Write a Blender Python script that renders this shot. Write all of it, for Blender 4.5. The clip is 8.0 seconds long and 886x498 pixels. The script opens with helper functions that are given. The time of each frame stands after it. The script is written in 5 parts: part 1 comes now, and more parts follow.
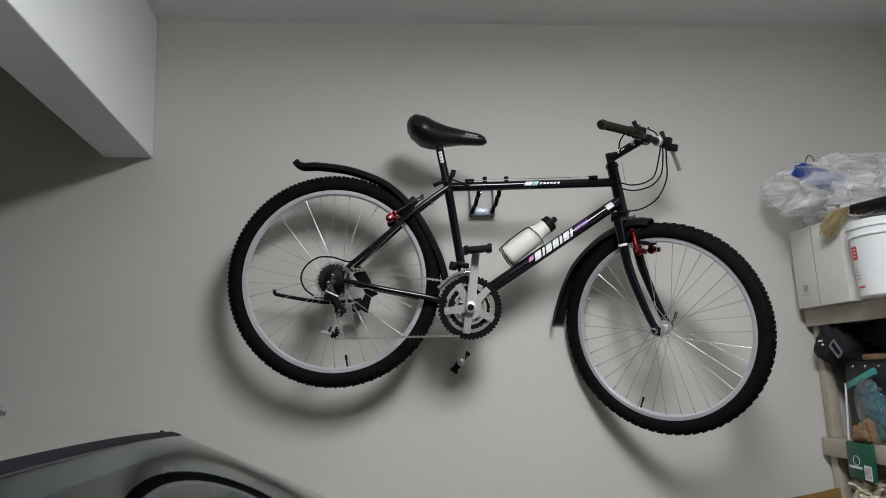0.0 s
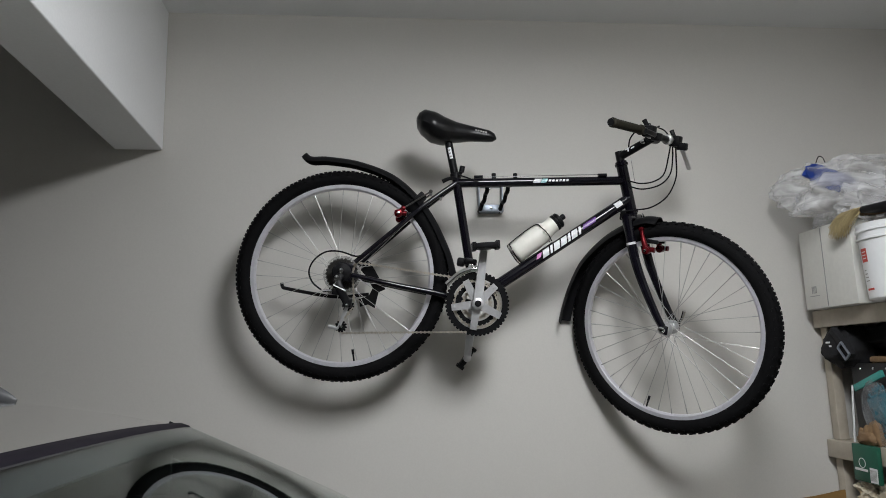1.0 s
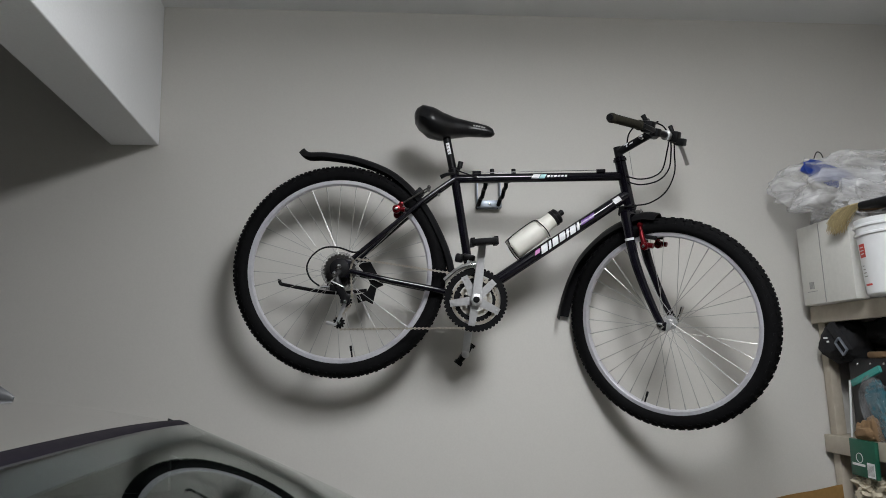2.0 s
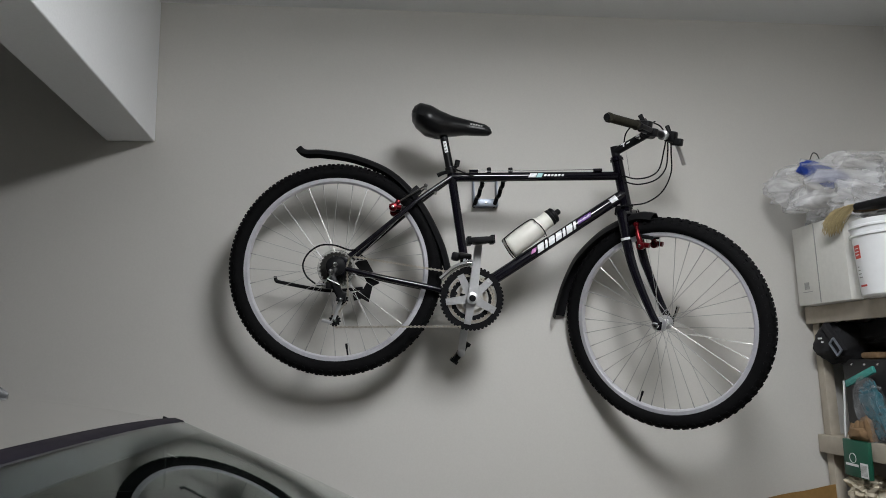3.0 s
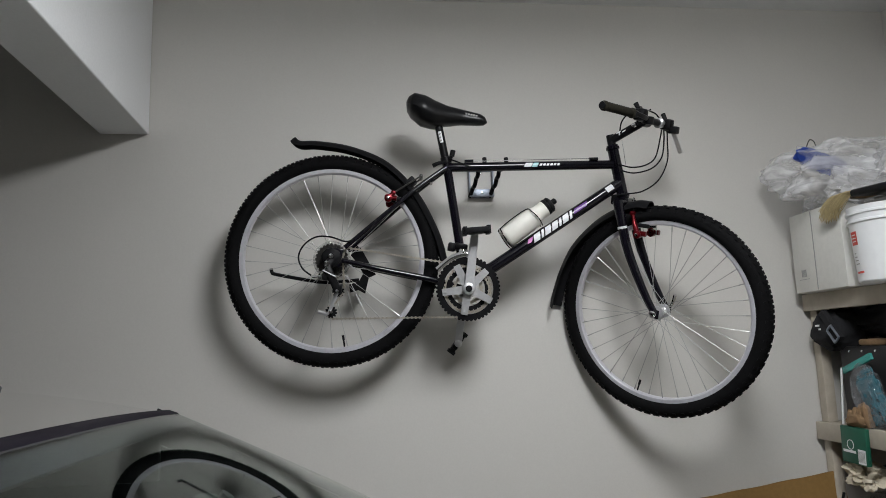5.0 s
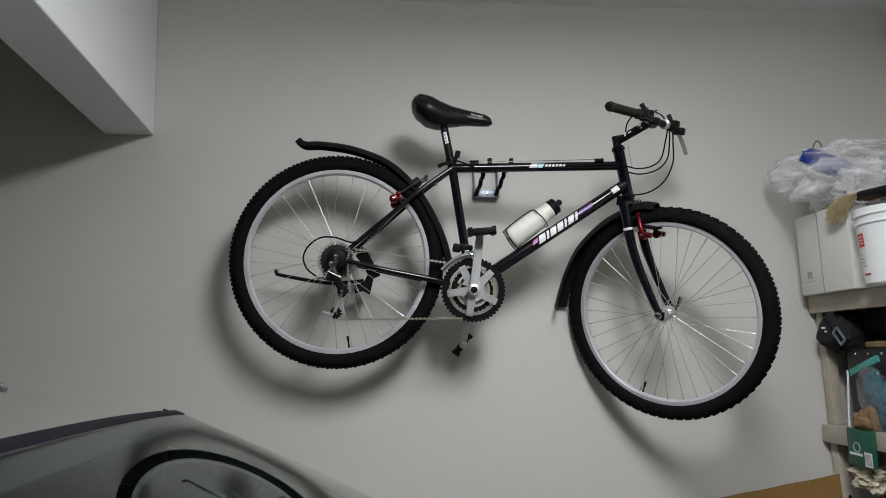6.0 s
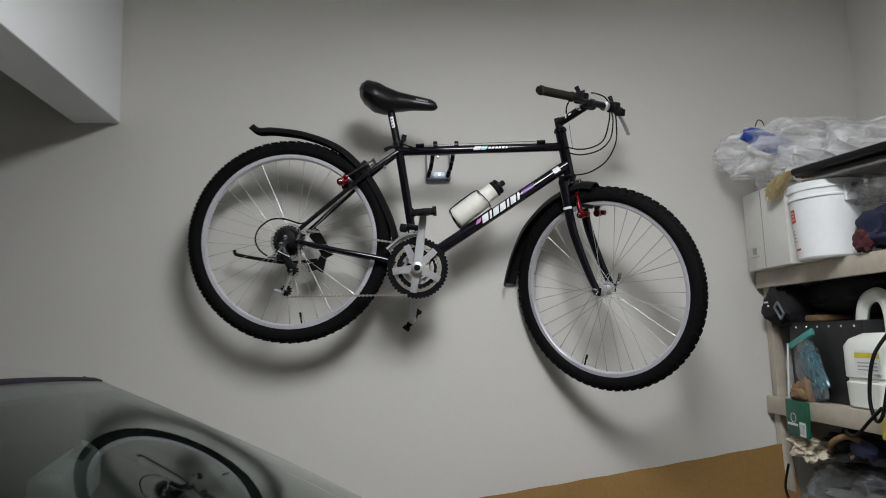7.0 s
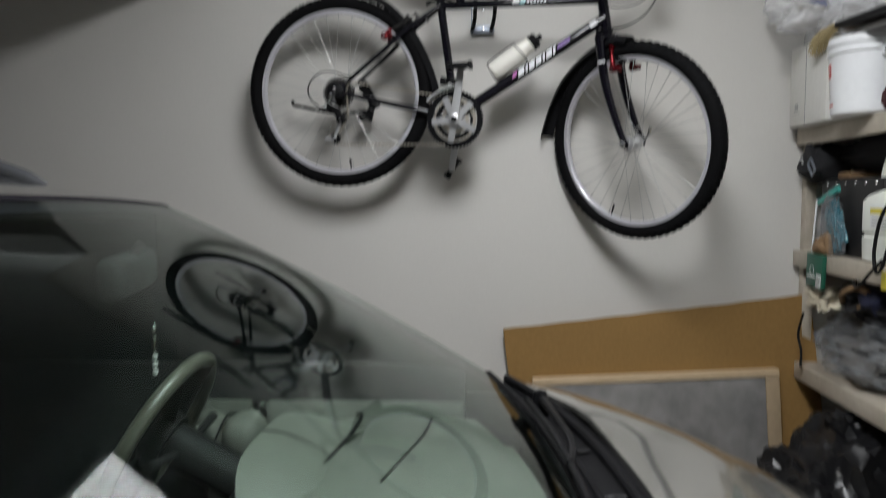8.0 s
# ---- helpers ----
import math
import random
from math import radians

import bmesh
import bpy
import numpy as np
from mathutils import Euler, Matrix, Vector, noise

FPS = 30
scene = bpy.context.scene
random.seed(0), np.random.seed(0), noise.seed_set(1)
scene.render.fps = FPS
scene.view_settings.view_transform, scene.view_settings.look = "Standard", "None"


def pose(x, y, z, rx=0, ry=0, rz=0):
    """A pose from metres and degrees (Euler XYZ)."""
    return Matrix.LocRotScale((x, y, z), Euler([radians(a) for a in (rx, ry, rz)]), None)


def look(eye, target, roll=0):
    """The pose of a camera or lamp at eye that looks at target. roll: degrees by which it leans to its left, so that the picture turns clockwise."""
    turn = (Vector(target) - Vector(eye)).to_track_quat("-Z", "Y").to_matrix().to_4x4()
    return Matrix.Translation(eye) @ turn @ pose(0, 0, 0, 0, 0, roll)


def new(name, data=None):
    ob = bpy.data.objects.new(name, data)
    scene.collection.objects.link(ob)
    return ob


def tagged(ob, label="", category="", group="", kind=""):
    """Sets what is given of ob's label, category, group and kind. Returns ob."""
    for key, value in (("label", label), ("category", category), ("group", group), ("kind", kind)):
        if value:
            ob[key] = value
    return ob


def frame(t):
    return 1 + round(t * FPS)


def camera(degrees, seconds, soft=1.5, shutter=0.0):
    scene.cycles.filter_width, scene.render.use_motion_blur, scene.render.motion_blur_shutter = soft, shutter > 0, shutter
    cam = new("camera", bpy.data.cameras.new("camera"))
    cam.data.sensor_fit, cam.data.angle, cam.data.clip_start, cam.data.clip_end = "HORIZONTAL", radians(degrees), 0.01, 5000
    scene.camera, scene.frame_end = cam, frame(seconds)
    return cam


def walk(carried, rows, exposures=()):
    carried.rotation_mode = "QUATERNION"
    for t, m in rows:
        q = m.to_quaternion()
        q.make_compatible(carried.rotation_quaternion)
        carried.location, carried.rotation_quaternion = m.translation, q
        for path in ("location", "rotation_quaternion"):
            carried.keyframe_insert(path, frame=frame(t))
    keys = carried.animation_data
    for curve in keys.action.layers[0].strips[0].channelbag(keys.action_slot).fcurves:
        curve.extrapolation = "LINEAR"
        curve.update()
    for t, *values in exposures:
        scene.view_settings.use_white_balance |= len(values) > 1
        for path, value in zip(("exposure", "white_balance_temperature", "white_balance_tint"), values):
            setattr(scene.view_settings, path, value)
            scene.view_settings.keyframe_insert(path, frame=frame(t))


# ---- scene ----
cam = camera(65.2, 8.0, soft=0.9, shutter=0.5)
PATH = [
    (0, (0.093, 0.06, 1.678), (0.303, 2.018, 2.032), -2.4),
    (0.5, (0.086, 0.065, 1.674), (0.292, 2.024, 2.022), -2.0),
    (1, (0.084, 0.06, 1.679), (0.279, 2.021, 2.021), -1.5),
    (1.5, (0.08, 0.065, 1.679), (0.282, 2.026, 2.014), -1.7),
    (3, (0.075, 0.068, 1.683), (0.294, 2.03, 2.006), -1.3),
    (3.5, (0.083, 0.071, 1.681), (0.3, 2.034, 2.0), -1.7),
    (4, (0.072, 0.081, 1.676), (0.299, 2.043, 1.991), -1.7),
    (4.5, (0.089, 0.074, 1.678), (0.312, 2.039, 1.979), -1.9),
    (6, (0.076, 0.081, 1.676), (0.292, 2.046, 1.983), -1.7),
    (6.2, (0.081, 0.092, 1.664), (0.32, 2.054, 1.974), -1.8),
    (6.4, (0.096, 0.060, 1.662), (0.268, 2.029, 1.943), -1.4),
    (6.5, (0.150, 0.031, 1.676), (0.316, 2.009, 1.916), -1.2),
    (6.6, (0.188, 0.030, 1.630), (0.412, 2.004, 1.906), -1.4),
    (6.8, (0.206, 0.02, 1.625), (0.422, 1.996, 1.851), -2.2),
    (7, (0.325, -0.042, 1.653), (0.468, 1.937, 1.904), -1.9),
    (7.2, (0.401, -0.102, 1.618), (0.399, 1.889, 1.809), -0.3),
    (7.5, (0.516, -0.192, 1.639), (0.35, 1.801, 1.645), 2.2),
    (7.8, (0.535, -0.222, 1.607), (0.401, 1.773, 1.587), -0.2),
    (8, (0.519, -0.247, 1.612), (0.389, 1.743, 1.458), -0.3),
]
walk(cam, [(t, look(eye, target, roll)) for t, eye, target, roll in PATH])

# ---- world and light ----
world = bpy.data.worlds.new("garage_air")
scene.world = world
world.use_nodes = True
world.node_tree.nodes["Background"].inputs[0].default_value = (0.5, 0.52, 0.55, 1)
world.node_tree.nodes["Background"].inputs[1].default_value = 0.005
scene.view_settings.exposure = 0.0
LAMP_AT, LAMP_SIZE, LAMP_POWER = (0.655, 0.56, 2.92), (0.42, 1.14), 38.0


# ---- materials ----
def material(name, color, rough=0.5, metal=0.0, vary=0.12, grain=40.0, blotch=3.0, bump=0.15, coat=0.0, island=False, second=None, alpha=1.0, trans=0.0, ior=1.5, spec=0.5):
    m = bpy.data.materials.new(name)
    m.use_nodes = True
    nt = m.node_tree
    N, L = nt.nodes, nt.links
    p = N["Principled BSDF"]
    p.inputs["Roughness"].default_value = rough
    p.inputs["Metallic"].default_value = metal
    p.inputs["Coat Weight"].default_value = coat
    p.inputs["Coat Roughness"].default_value = 0.06
    p.inputs["Transmission Weight"].default_value = trans
    p.inputs["IOR"].default_value = ior
    p.inputs["Alpha"].default_value = alpha
    p.inputs["Specular IOR Level"].default_value = spec
    tc = N.new("ShaderNodeTexCoord")
    big, fine = N.new("ShaderNodeTexNoise"), N.new("ShaderNodeTexNoise")
    big.inputs["Scale"].default_value, big.inputs["Detail"].default_value = blotch, 5
    fine.inputs["Scale"].default_value, fine.inputs["Detail"].default_value = grain, 4
    for n in (big, fine):
        L.new(tc.outputs["Object"], n.inputs["Vector"])
    add = N.new("ShaderNodeMath")
    add.operation = "ADD"
    L.new(big.outputs["Fac"], add.inputs[0])
    L.new(fine.outputs["Fac"], add.inputs[1])
    ramp = N.new("ShaderNodeMapRange")
    ramp.inputs["From Min"].default_value, ramp.inputs["From Max"].default_value = 0.6, 1.4
    L.new(add.outputs[0], ramp.inputs["Value"])
    mix = N.new("ShaderNodeMix")
    mix.data_type = "RGBA"
    lo = second or tuple(c * (1 - vary) for c in color)
    hi = color if second else tuple(min(1, c * (1 + vary * 0.5)) for c in color)
    mix.inputs[6].default_value, mix.inputs[7].default_value = (*lo, 1), (*hi, 1)
    L.new(ramp.outputs[0], mix.inputs[0])
    out = mix.outputs[2]
    if island:
        geo, hsv = N.new("ShaderNodeNewGeometry"), N.new("ShaderNodeHueSaturation")
        mr = N.new("ShaderNodeMapRange")
        mr.inputs["To Min"].default_value, mr.inputs["To Max"].default_value = 0.75, 1.2
        L.new(geo.outputs["Random Per Island"], mr.inputs["Value"])
        L.new(mr.outputs[0], hsv.inputs["Value"])
        L.new(out, hsv.inputs["Color"])
        out = hsv.outputs[0]
    L.new(out, p.inputs["Base Color"])
    if rough == 0.0:
        return m
    rr = N.new("ShaderNodeMapRange")
    rr.inputs["To Min"].default_value, rr.inputs["To Max"].default_value = max(0, rough - 0.08), min(1, rough + 0.1)
    L.new(big.outputs["Fac"], rr.inputs["Value"])
    L.new(rr.outputs[0], p.inputs["Roughness"])
    if bump:
        b = N.new("ShaderNodeBump")
        b.inputs["Strength"].default_value, b.inputs["Distance"].default_value = bump, 0.004
        L.new(fine.outputs["Fac"], b.inputs["Height"])
        L.new(b.outputs[0], p.inputs["Normal"])
    return m


def glow(name, color, strength):
    m = bpy.data.materials.new(name)
    m.use_nodes = True
    p = m.node_tree.nodes["Principled BSDF"]
    p.inputs["Base Color"].default_value = (*color, 1)
    p.inputs["Emission Color"].default_value = (*color, 1)
    p.inputs["Emission Strength"].default_value = strength
    return m


def film_plastic(name, color, clear=0.6, rough=0.15):
    """Thin clear or milky plastic sheet: partly see-through, partly scattering, glossy."""
    m = material(name, color, rough, vary=0.1, grain=60, bump=0.3)
    nt = m.node_tree
    p, tr, mix = nt.nodes["Principled BSDF"], nt.nodes.new("ShaderNodeBsdfTransparent"), nt.nodes.new("ShaderNodeMixShader")
    mix.inputs[0].default_value = clear
    co, sc, nz, bp = nt.nodes.new("ShaderNodeTexCoord"), nt.nodes.new("ShaderNodeMapping"), nt.nodes.new("ShaderNodeTexNoise"), nt.nodes.new("ShaderNodeBump")
    sc.inputs["Rotation"].default_value = (0.4, 0.3, 0.5)
    sc.inputs["Scale"].default_value = (4, 10, 24)
    nz.inputs["Scale"].default_value, nz.inputs["Detail"].default_value = 1.0, 4.0
    nz.inputs["Distortion"].default_value = 1.2
    bp.inputs["Strength"].default_value, bp.inputs["Distance"].default_value = 0.6, 0.02
    nt.links.new(co.outputs["Object"], sc.inputs[0])
    nt.links.new(sc.outputs[0], nz.inputs["Vector"])
    nt.links.new(nz.outputs[0], bp.inputs["Height"])
    nt.links.new(bp.outputs[0], p.inputs["Normal"])
    # thicker where folds lie over one another
    rg = nt.nodes.new("ShaderNodeMapRange")
    rg.inputs["From Min"].default_value, rg.inputs["From Max"].default_value = 0.35, 0.68
    rg.inputs["To Min"].default_value, rg.inputs["To Max"].default_value = min(1, clear * 1.22), clear * 0.62
    nt.links.new(nz.outputs[0], rg.inputs["Value"])
    nt.links.new(rg.outputs[0], mix.inputs[0])
    nt.links.new(p.outputs[0], mix.inputs[1])
    nt.links.new(tr.outputs[0], mix.inputs[2])
    nt.links.new(mix.outputs[0], nt.nodes["Material Output"].inputs[0])
    return m


PAINT_WALL = material("beige_wall_paint", (0.62, 0.602, 0.568), 0.62, vary=0.05, grain=180, blotch=1.2, bump=0.04)
PAINT_WHITE = material("white_ceiling_paint", (0.80, 0.81, 0.82), 0.7, vary=0.05, grain=140, blotch=1.5, bump=0.15)
# Dark only so the unseen west and south walls bounce less light.
PAINT_LOW_BOUNCE = material("low_bounce_wall_paint", (0.12, 0.118, 0.112), 0.8, vary=0.1, grain=120, blotch=1.5, bump=0.15)
# The floor is out of view; its pale tone bounces light up the wall.
CONCRETE = material("garage_concrete", (0.40, 0.39, 0.37), 0.6, vary=0.35, grain=60, blotch=2, bump=0.3)
FRAME_PAINT = material("black_frame_enamel", (0.006, 0.0055, 0.009), 0.09, vary=0.3, grain=30, bump=0.0, spec=0.38)
RUBBER = material("tyre_rubber", (0.006, 0.006, 0.0065), 0.75, vary=0.35, grain=90, blotch=12, bump=0.3, spec=0.07)
BLACK_PLASTIC = material("black_plastic", (0.009, 0.009, 0.010), 0.45, vary=0.3, grain=80, bump=0.1, spec=0.10)
BLACK_MATTE = material("black_steel", (0.008, 0.008, 0.009), 0.33, vary=0.3, grain=60, bump=0.05, spec=0.13)
VINYL = material("black_saddle_vinyl", (0.008, 0.008, 0.009), 0.30, spec=0.30, vary=0.3, grain=160, blotch=10, bump=0.08)
GRIP_RUBBER = material("worn_grip_rubber", (0.024, 0.022, 0.016), 0.7, vary=0.3, grain=120, bump=0.3, spec=0.12)
ALLOY = material("brushed_alloy", (0.68, 0.68, 0.69), 0.30, 0.72, vary=0.15, grain=90, blotch=8, bump=0.05)
RIM_ALLOY = material("grey_rim_alloy", (0.74, 0.73, 0.78), 0.30, 0.50, vary=0.12, grain=120, blotch=8, bump=0.04)
CHROME = material("chrome", (0.82, 0.82, 0.83), 0.10, 1.0, vary=0.08, grain=40, bump=0.0)
SPOKE_STEEL = material("spoke_steel", (0.44, 0.44, 0.43), 0.36, 0.7, vary=0.08, grain=40, bump=0.0)
CHAIN_STEEL = material("oily_chain_steel", (0.62, 0.57, 0.49), 0.28, 0.8, vary=0.35, grain=200, bump=0.1)
SPROCKET_STEEL = material("oily_sprocket_steel", (0.085, 0.082, 0.078), 0.32, 0.8, vary=0.35, grain=200, bump=0.1)
RED_ALLOY = material("red_anodised_alloy", (0.13, 0.004, 0.008), 0.26, 0.65, vary=0.2, grain=60, bump=0.0)
BOTTLE_PLASTIC = material("white_bottle_plastic", (0.78, 0.76, 0.70), 0.34, vary=0.06, grain=70, bump=0.03)
DECAL_WHITE = material("white_decal", (0.75, 0.76, 0.78), 0.3, vary=0.06, bump=0.0)
DECAL_PURPLE = material("purple_decal", (0.13, 0.05, 0.24), 0.3, vary=0.1, bump=0.0)
DECAL_PINK = material("pink_decal", (0.50, 0.16, 0.42), 0.3, vary=0.1, bump=0.0)
DECAL_TEAL = material("pale_teal_decal", (0.35, 0.60, 0.62), 0.3, vary=0.1, bump=0.0)
ZINC = material("zinc_plated_steel", (0.27, 0.30, 0.35), 0.42, 0.7, vary=0.2, grain=60, blotch=20, bump=0.05)
CAR_PAINT = material("champagne_silver_paint", (0.42, 0.415, 0.385), 0.14, 0.8, vary=0.04, grain=300, blotch=2, bump=0.0, coat=1.0)
CAR_TRIM = material("black_car_trim", (0.008, 0.008, 0.009), 0.38, vary=0.35, grain=60, bump=0.12, spec=0.14)
CAR_STRIP = material("dark_windscreen_moulding", (0.007, 0.006, 0.009), 0.55, vary=0.2, grain=60, bump=0.04, spec=0.06)
CAR_RAIL = material("grey_roof_rail", (0.055, 0.057, 0.062), 0.45, vary=0.2, grain=90, bump=0.08)
# Cabin shade is put into these colours; the windscreen casts no shadow.
DASH = material("beige_dash_vinyl", (0.075, 0.074, 0.064), 0.65, vary=0.08, grain=220, blotch=4, bump=0.08)
DASH_DARK = material("shade_dark_cabin_plastic", (0.010, 0.010, 0.010), 0.6, vary=0.2, grain=120, bump=0.0, spec=0.1)
SEAT_CLOTH = material("shade_dark_seat_cloth", (0.010, 0.010, 0.010), 0.9, vary=0.25, grain=160, bump=0.3)
LEATHER = material("wheel_leather", (0.055, 0.052, 0.040), 0.38, vary=0.2, grain=160, bump=0.1)
WINDSCREEN = material("green_tinted_windscreen", (0.74, 0.90, 0.83), 0.0, vary=0.0, bump=0.0, trans=1.0, ior=1.16)
SIDE_GLASS = material("dark_side_glass", (0.008, 0.010, 0.010), 0.05, vary=0.1, bump=0.0, spec=0.15)
SHELF_WOOD = material("painted_shelf_wood", (0.52, 0.47, 0.39), 0.6, second=(0.40, 0.35, 0.28), grain=35, blotch=6, bump=0.25)
CARDBOARD = material("brown_cardboard", (0.31, 0.178, 0.055), 0.75, second=(0.235, 0.132, 0.038), grain=70, blotch=3, bump=0.15)
PALE_WOOD = material("pale_pine", (0.60, 0.47, 0.31), 0.6, second=(0.50, 0.37, 0.23), grain=30, blotch=9, bump=0.15)
# The light and dark blotches put the panel's streaky reflections into its colour.
BOARD_GREY = material("dusty_board_with_reflections", (0.30, 0.29, 0.28), 0.32, second=(0.13, 0.125, 0.125), grain=14, blotch=4.5, bump=0.08)
BOARD_TAN = material("tan_paper_edge", (0.36, 0.27, 0.17), 0.7, vary=0.2, grain=50, bump=0.1)
WHITE_CARD = material("white_box_card", (0.66, 0.65, 0.61), 0.6, vary=0.08, grain=60, blotch=5, bump=0.05)
BUCKET_WHITE = material("white_bucket_plastic", (0.80, 0.81, 0.82), 0.38, vary=0.05, grain=50, bump=0.03)
RED_PRINT = material("red_print", (0.55, 0.05, 0.03), 0.45, vary=0.1, bump=0.0)
GREY_PRINT = material("grey_print", (0.30, 0.30, 0.29), 0.5, vary=0.1, bump=0.0)
STRAW = material("straw_fibre", (0.45, 0.36, 0.19), 0.8, vary=0.3, grain=90, bump=0.1, island=True)
BAG_FILM = film_plastic("milky_bag_film", (0.90, 0.90, 0.91), 0.66, 0.2)
CLEAR_FILM = film_plastic("clear_bag_film", (0.30, 0.32, 0.34), 0.80, 0.10)
SMOKE_FILM = film_plastic("smoky_clear_film", (0.25, 0.25, 0.24), 0.8, 0.2)
TEAL_FILM = film_plastic("teal_bag_film", (0.06, 0.34, 0.30), 0.15, 0.2)
BLUE_CARTON = material("blue_carton", (0.006, 0.035, 0.24), 0.35, vary=0.15, bump=0.0)
PAPER = material("white_paper", (0.74, 0.75, 0.75), 0.6, vary=0.06, bump=0.05)
BLACK_CLOTH = material("black_cloth", (0.011, 0.011, 0.013), 0.9, vary=0.3, grain=200, bump=0.3)
BLACK_CASE = material("black_tool_case", (0.013, 0.013, 0.014), 0.5, vary=0.3, grain=120, bump=0.15)
GREY_LAYER = material("grey_plastic_tray", (0.16, 0.155, 0.15), 0.5, vary=0.25, grain=60, bump=0.1)
BROWN_GLOVE = material("brown_work_glove", (0.25, 0.155, 0.08), 0.85, vary=0.3, grain=60, bump=0.3)
GREEN_CARTON = material("dark_green_packet", (0.012, 0.10, 0.06), 0.4, vary=0.2, grain=40, bump=0.03)
JUG_PLASTIC = material("natural_white_jug", (0.76, 0.78, 0.72), 0.38, vary=0.05, grain=50, bump=0.02)
YELLOW_PRINT = material("yellow_label", (0.66, 0.56, 0.05), 0.45, vary=0.1, bump=0.0)
CREAM_CLOTH = material("cream_rag", (0.60, 0.54, 0.42), 0.9, vary=0.2, grain=140, bump=0.4)
NAVY_CLOTH = material("navy_cloth", (0.010, 0.014, 0.045), 0.85, vary=0.3, grain=120, bump=0.3)
MAROON_CLOTH = material("maroon_cloth", (0.06, 0.010, 0.014), 0.85, vary=0.3, grain=120, bump=0.3)
BIN_FILM = material("black_bin_bag_film", (0.008, 0.008, 0.009), 0.30, vary=0.2, grain=40, bump=0.1, spec=0.35)
PICTURE_DARK = material("dim_picture_print", (0.10, 0.10, 0.085), 0.5, vary=0.3, grain=8, bump=0.0)
LAMP_GLOW = glow("lit_lamp_diffuser", (0.98, 1.0, 1.025), LAMP_POWER)


# ---- mesh helpers ----
def part(name, bm, mat, parent=None, label="", m=None, smooth=True):
    me = bpy.data.meshes.new(name)
    bmesh.ops.recalc_face_normals(bm, faces=bm.faces)
    if smooth:
        for e in bm.edges:
            if len(e.link_faces) == 2 and e.calc_face_angle(0) > 0.7:
                e.smooth = False
        for f in bm.faces:
            f.smooth = True
    bm.to_mesh(me)
    bm.free()
    me.materials.append(mat)
    ob = new(name, me)
    if parent:
        ob.parent = parent
    if m is not None:
        ob.matrix_basis = m
    if label:
        ob["label"] = label
    return ob


def thing(name, label, category, m=None, group="", kind=""):
    ob = new(name)
    ob.empty_display_size = 0.1
    if m is not None:
        ob.matrix_basis = m
    return tagged(ob, label, category, group, kind)


def box(bm, x0, x1, y0, y1, z0, z1, bevel=0.0, seg=2, m=None):
    vs = bmesh.ops.create_cube(bm, size=1)["verts"]
    for v in vs:
        v.co = Vector((x0 + (v.co.x + 0.5) * (x1 - x0), y0 + (v.co.y + 0.5) * (y1 - y0), z0 + (v.co.z + 0.5) * (z1 - z0)))
    es = list({e for v in vs for e in v.link_edges})
    if m is not None:
        for v in vs:
            v.co = m @ v.co
    if bevel:
        bmesh.ops.bevel(bm, geom=es, offset=bevel, segments=seg, affect="EDGES", profile=0.5)
    return bm


def slab(x0, x1, y0, y1, z0, z1, bevel=0.0, seg=2, m=None):
    return box(bmesh.new(), x0, x1, y0, y1, z0, z1, bevel, seg, m)


def smooth_path(pts, n=8):
    pts = [Vector(p) for p in pts]
    out = []
    for i in range(len(pts) - 1):
        p0, p1, p2, p3 = pts[max(i - 1, 0)], pts[i], pts[i + 1], pts[min(i + 2, len(pts) - 1)]
        for k in range(n):
            t = k / n
            out.append(0.5 * (2 * p1 + (p2 - p0) * t + (2 * p0 - 5 * p1 + 4 * p2 - p3) * t * t + (3 * p1 - p0 - 3 * p2 + p3) * t ** 3))
    return out + [pts[-1]]


def sweep(bm, path, section, closed=False, cap=True, up=(0, 1, 0)):
    """Carry a section, a list of (side, up) or a function of 0..1 giving one, along a path."""
    path = [Vector(p) for p in path]
    n, rings, last = len(path), [], None
    for i, p in enumerate(path):
        a, b = (path[i - 1], path[(i + 1) % n]) if closed else (path[max(i - 1, 0)], path[min(i + 1, n - 1)])
        t = (b - a).normalized()
        if last is None:
            u = Vector(up) - t * t.dot(Vector(up))
            if u.length < 1e-3:
                u = t.orthogonal()
        else:
            u = last - t * t.dot(last)
        u.normalize()
        last, s = u, t.cross(u)
        sec = section(i / (n - 1)) if callable(section) else section
        rings.append([bm.verts.new(p + s * x + u * y) for x, y in sec])
    k = len(rings[0])
    for i in range(n if closed else n - 1):
        A, B = rings[i], rings[(i + 1) % n]
        for j in range(k):
            bm.faces.new((A[j], A[(j + 1) % k], B[(j + 1) % k], B[j]))
    if cap and not closed:
        bm.faces.new(rings[0][::-1])
        bm.faces.new(rings[-1])
    return bm


def ring_section(r, n=10, ry=None):
    return [(r * math.cos(2 * math.pi * k / n), (ry or r) * math.sin(2 * math.pi * k / n)) for k in range(n)]


def tube(path, r, n=10, bm=None, r1=None, closed=False):
    bm = bm or bmesh.new()
    sec = ring_section(r, n) if r1 is None else (lambda t: ring_section(r + (r1 - r) * t, n))
    return sweep(bm, path, sec, closed)


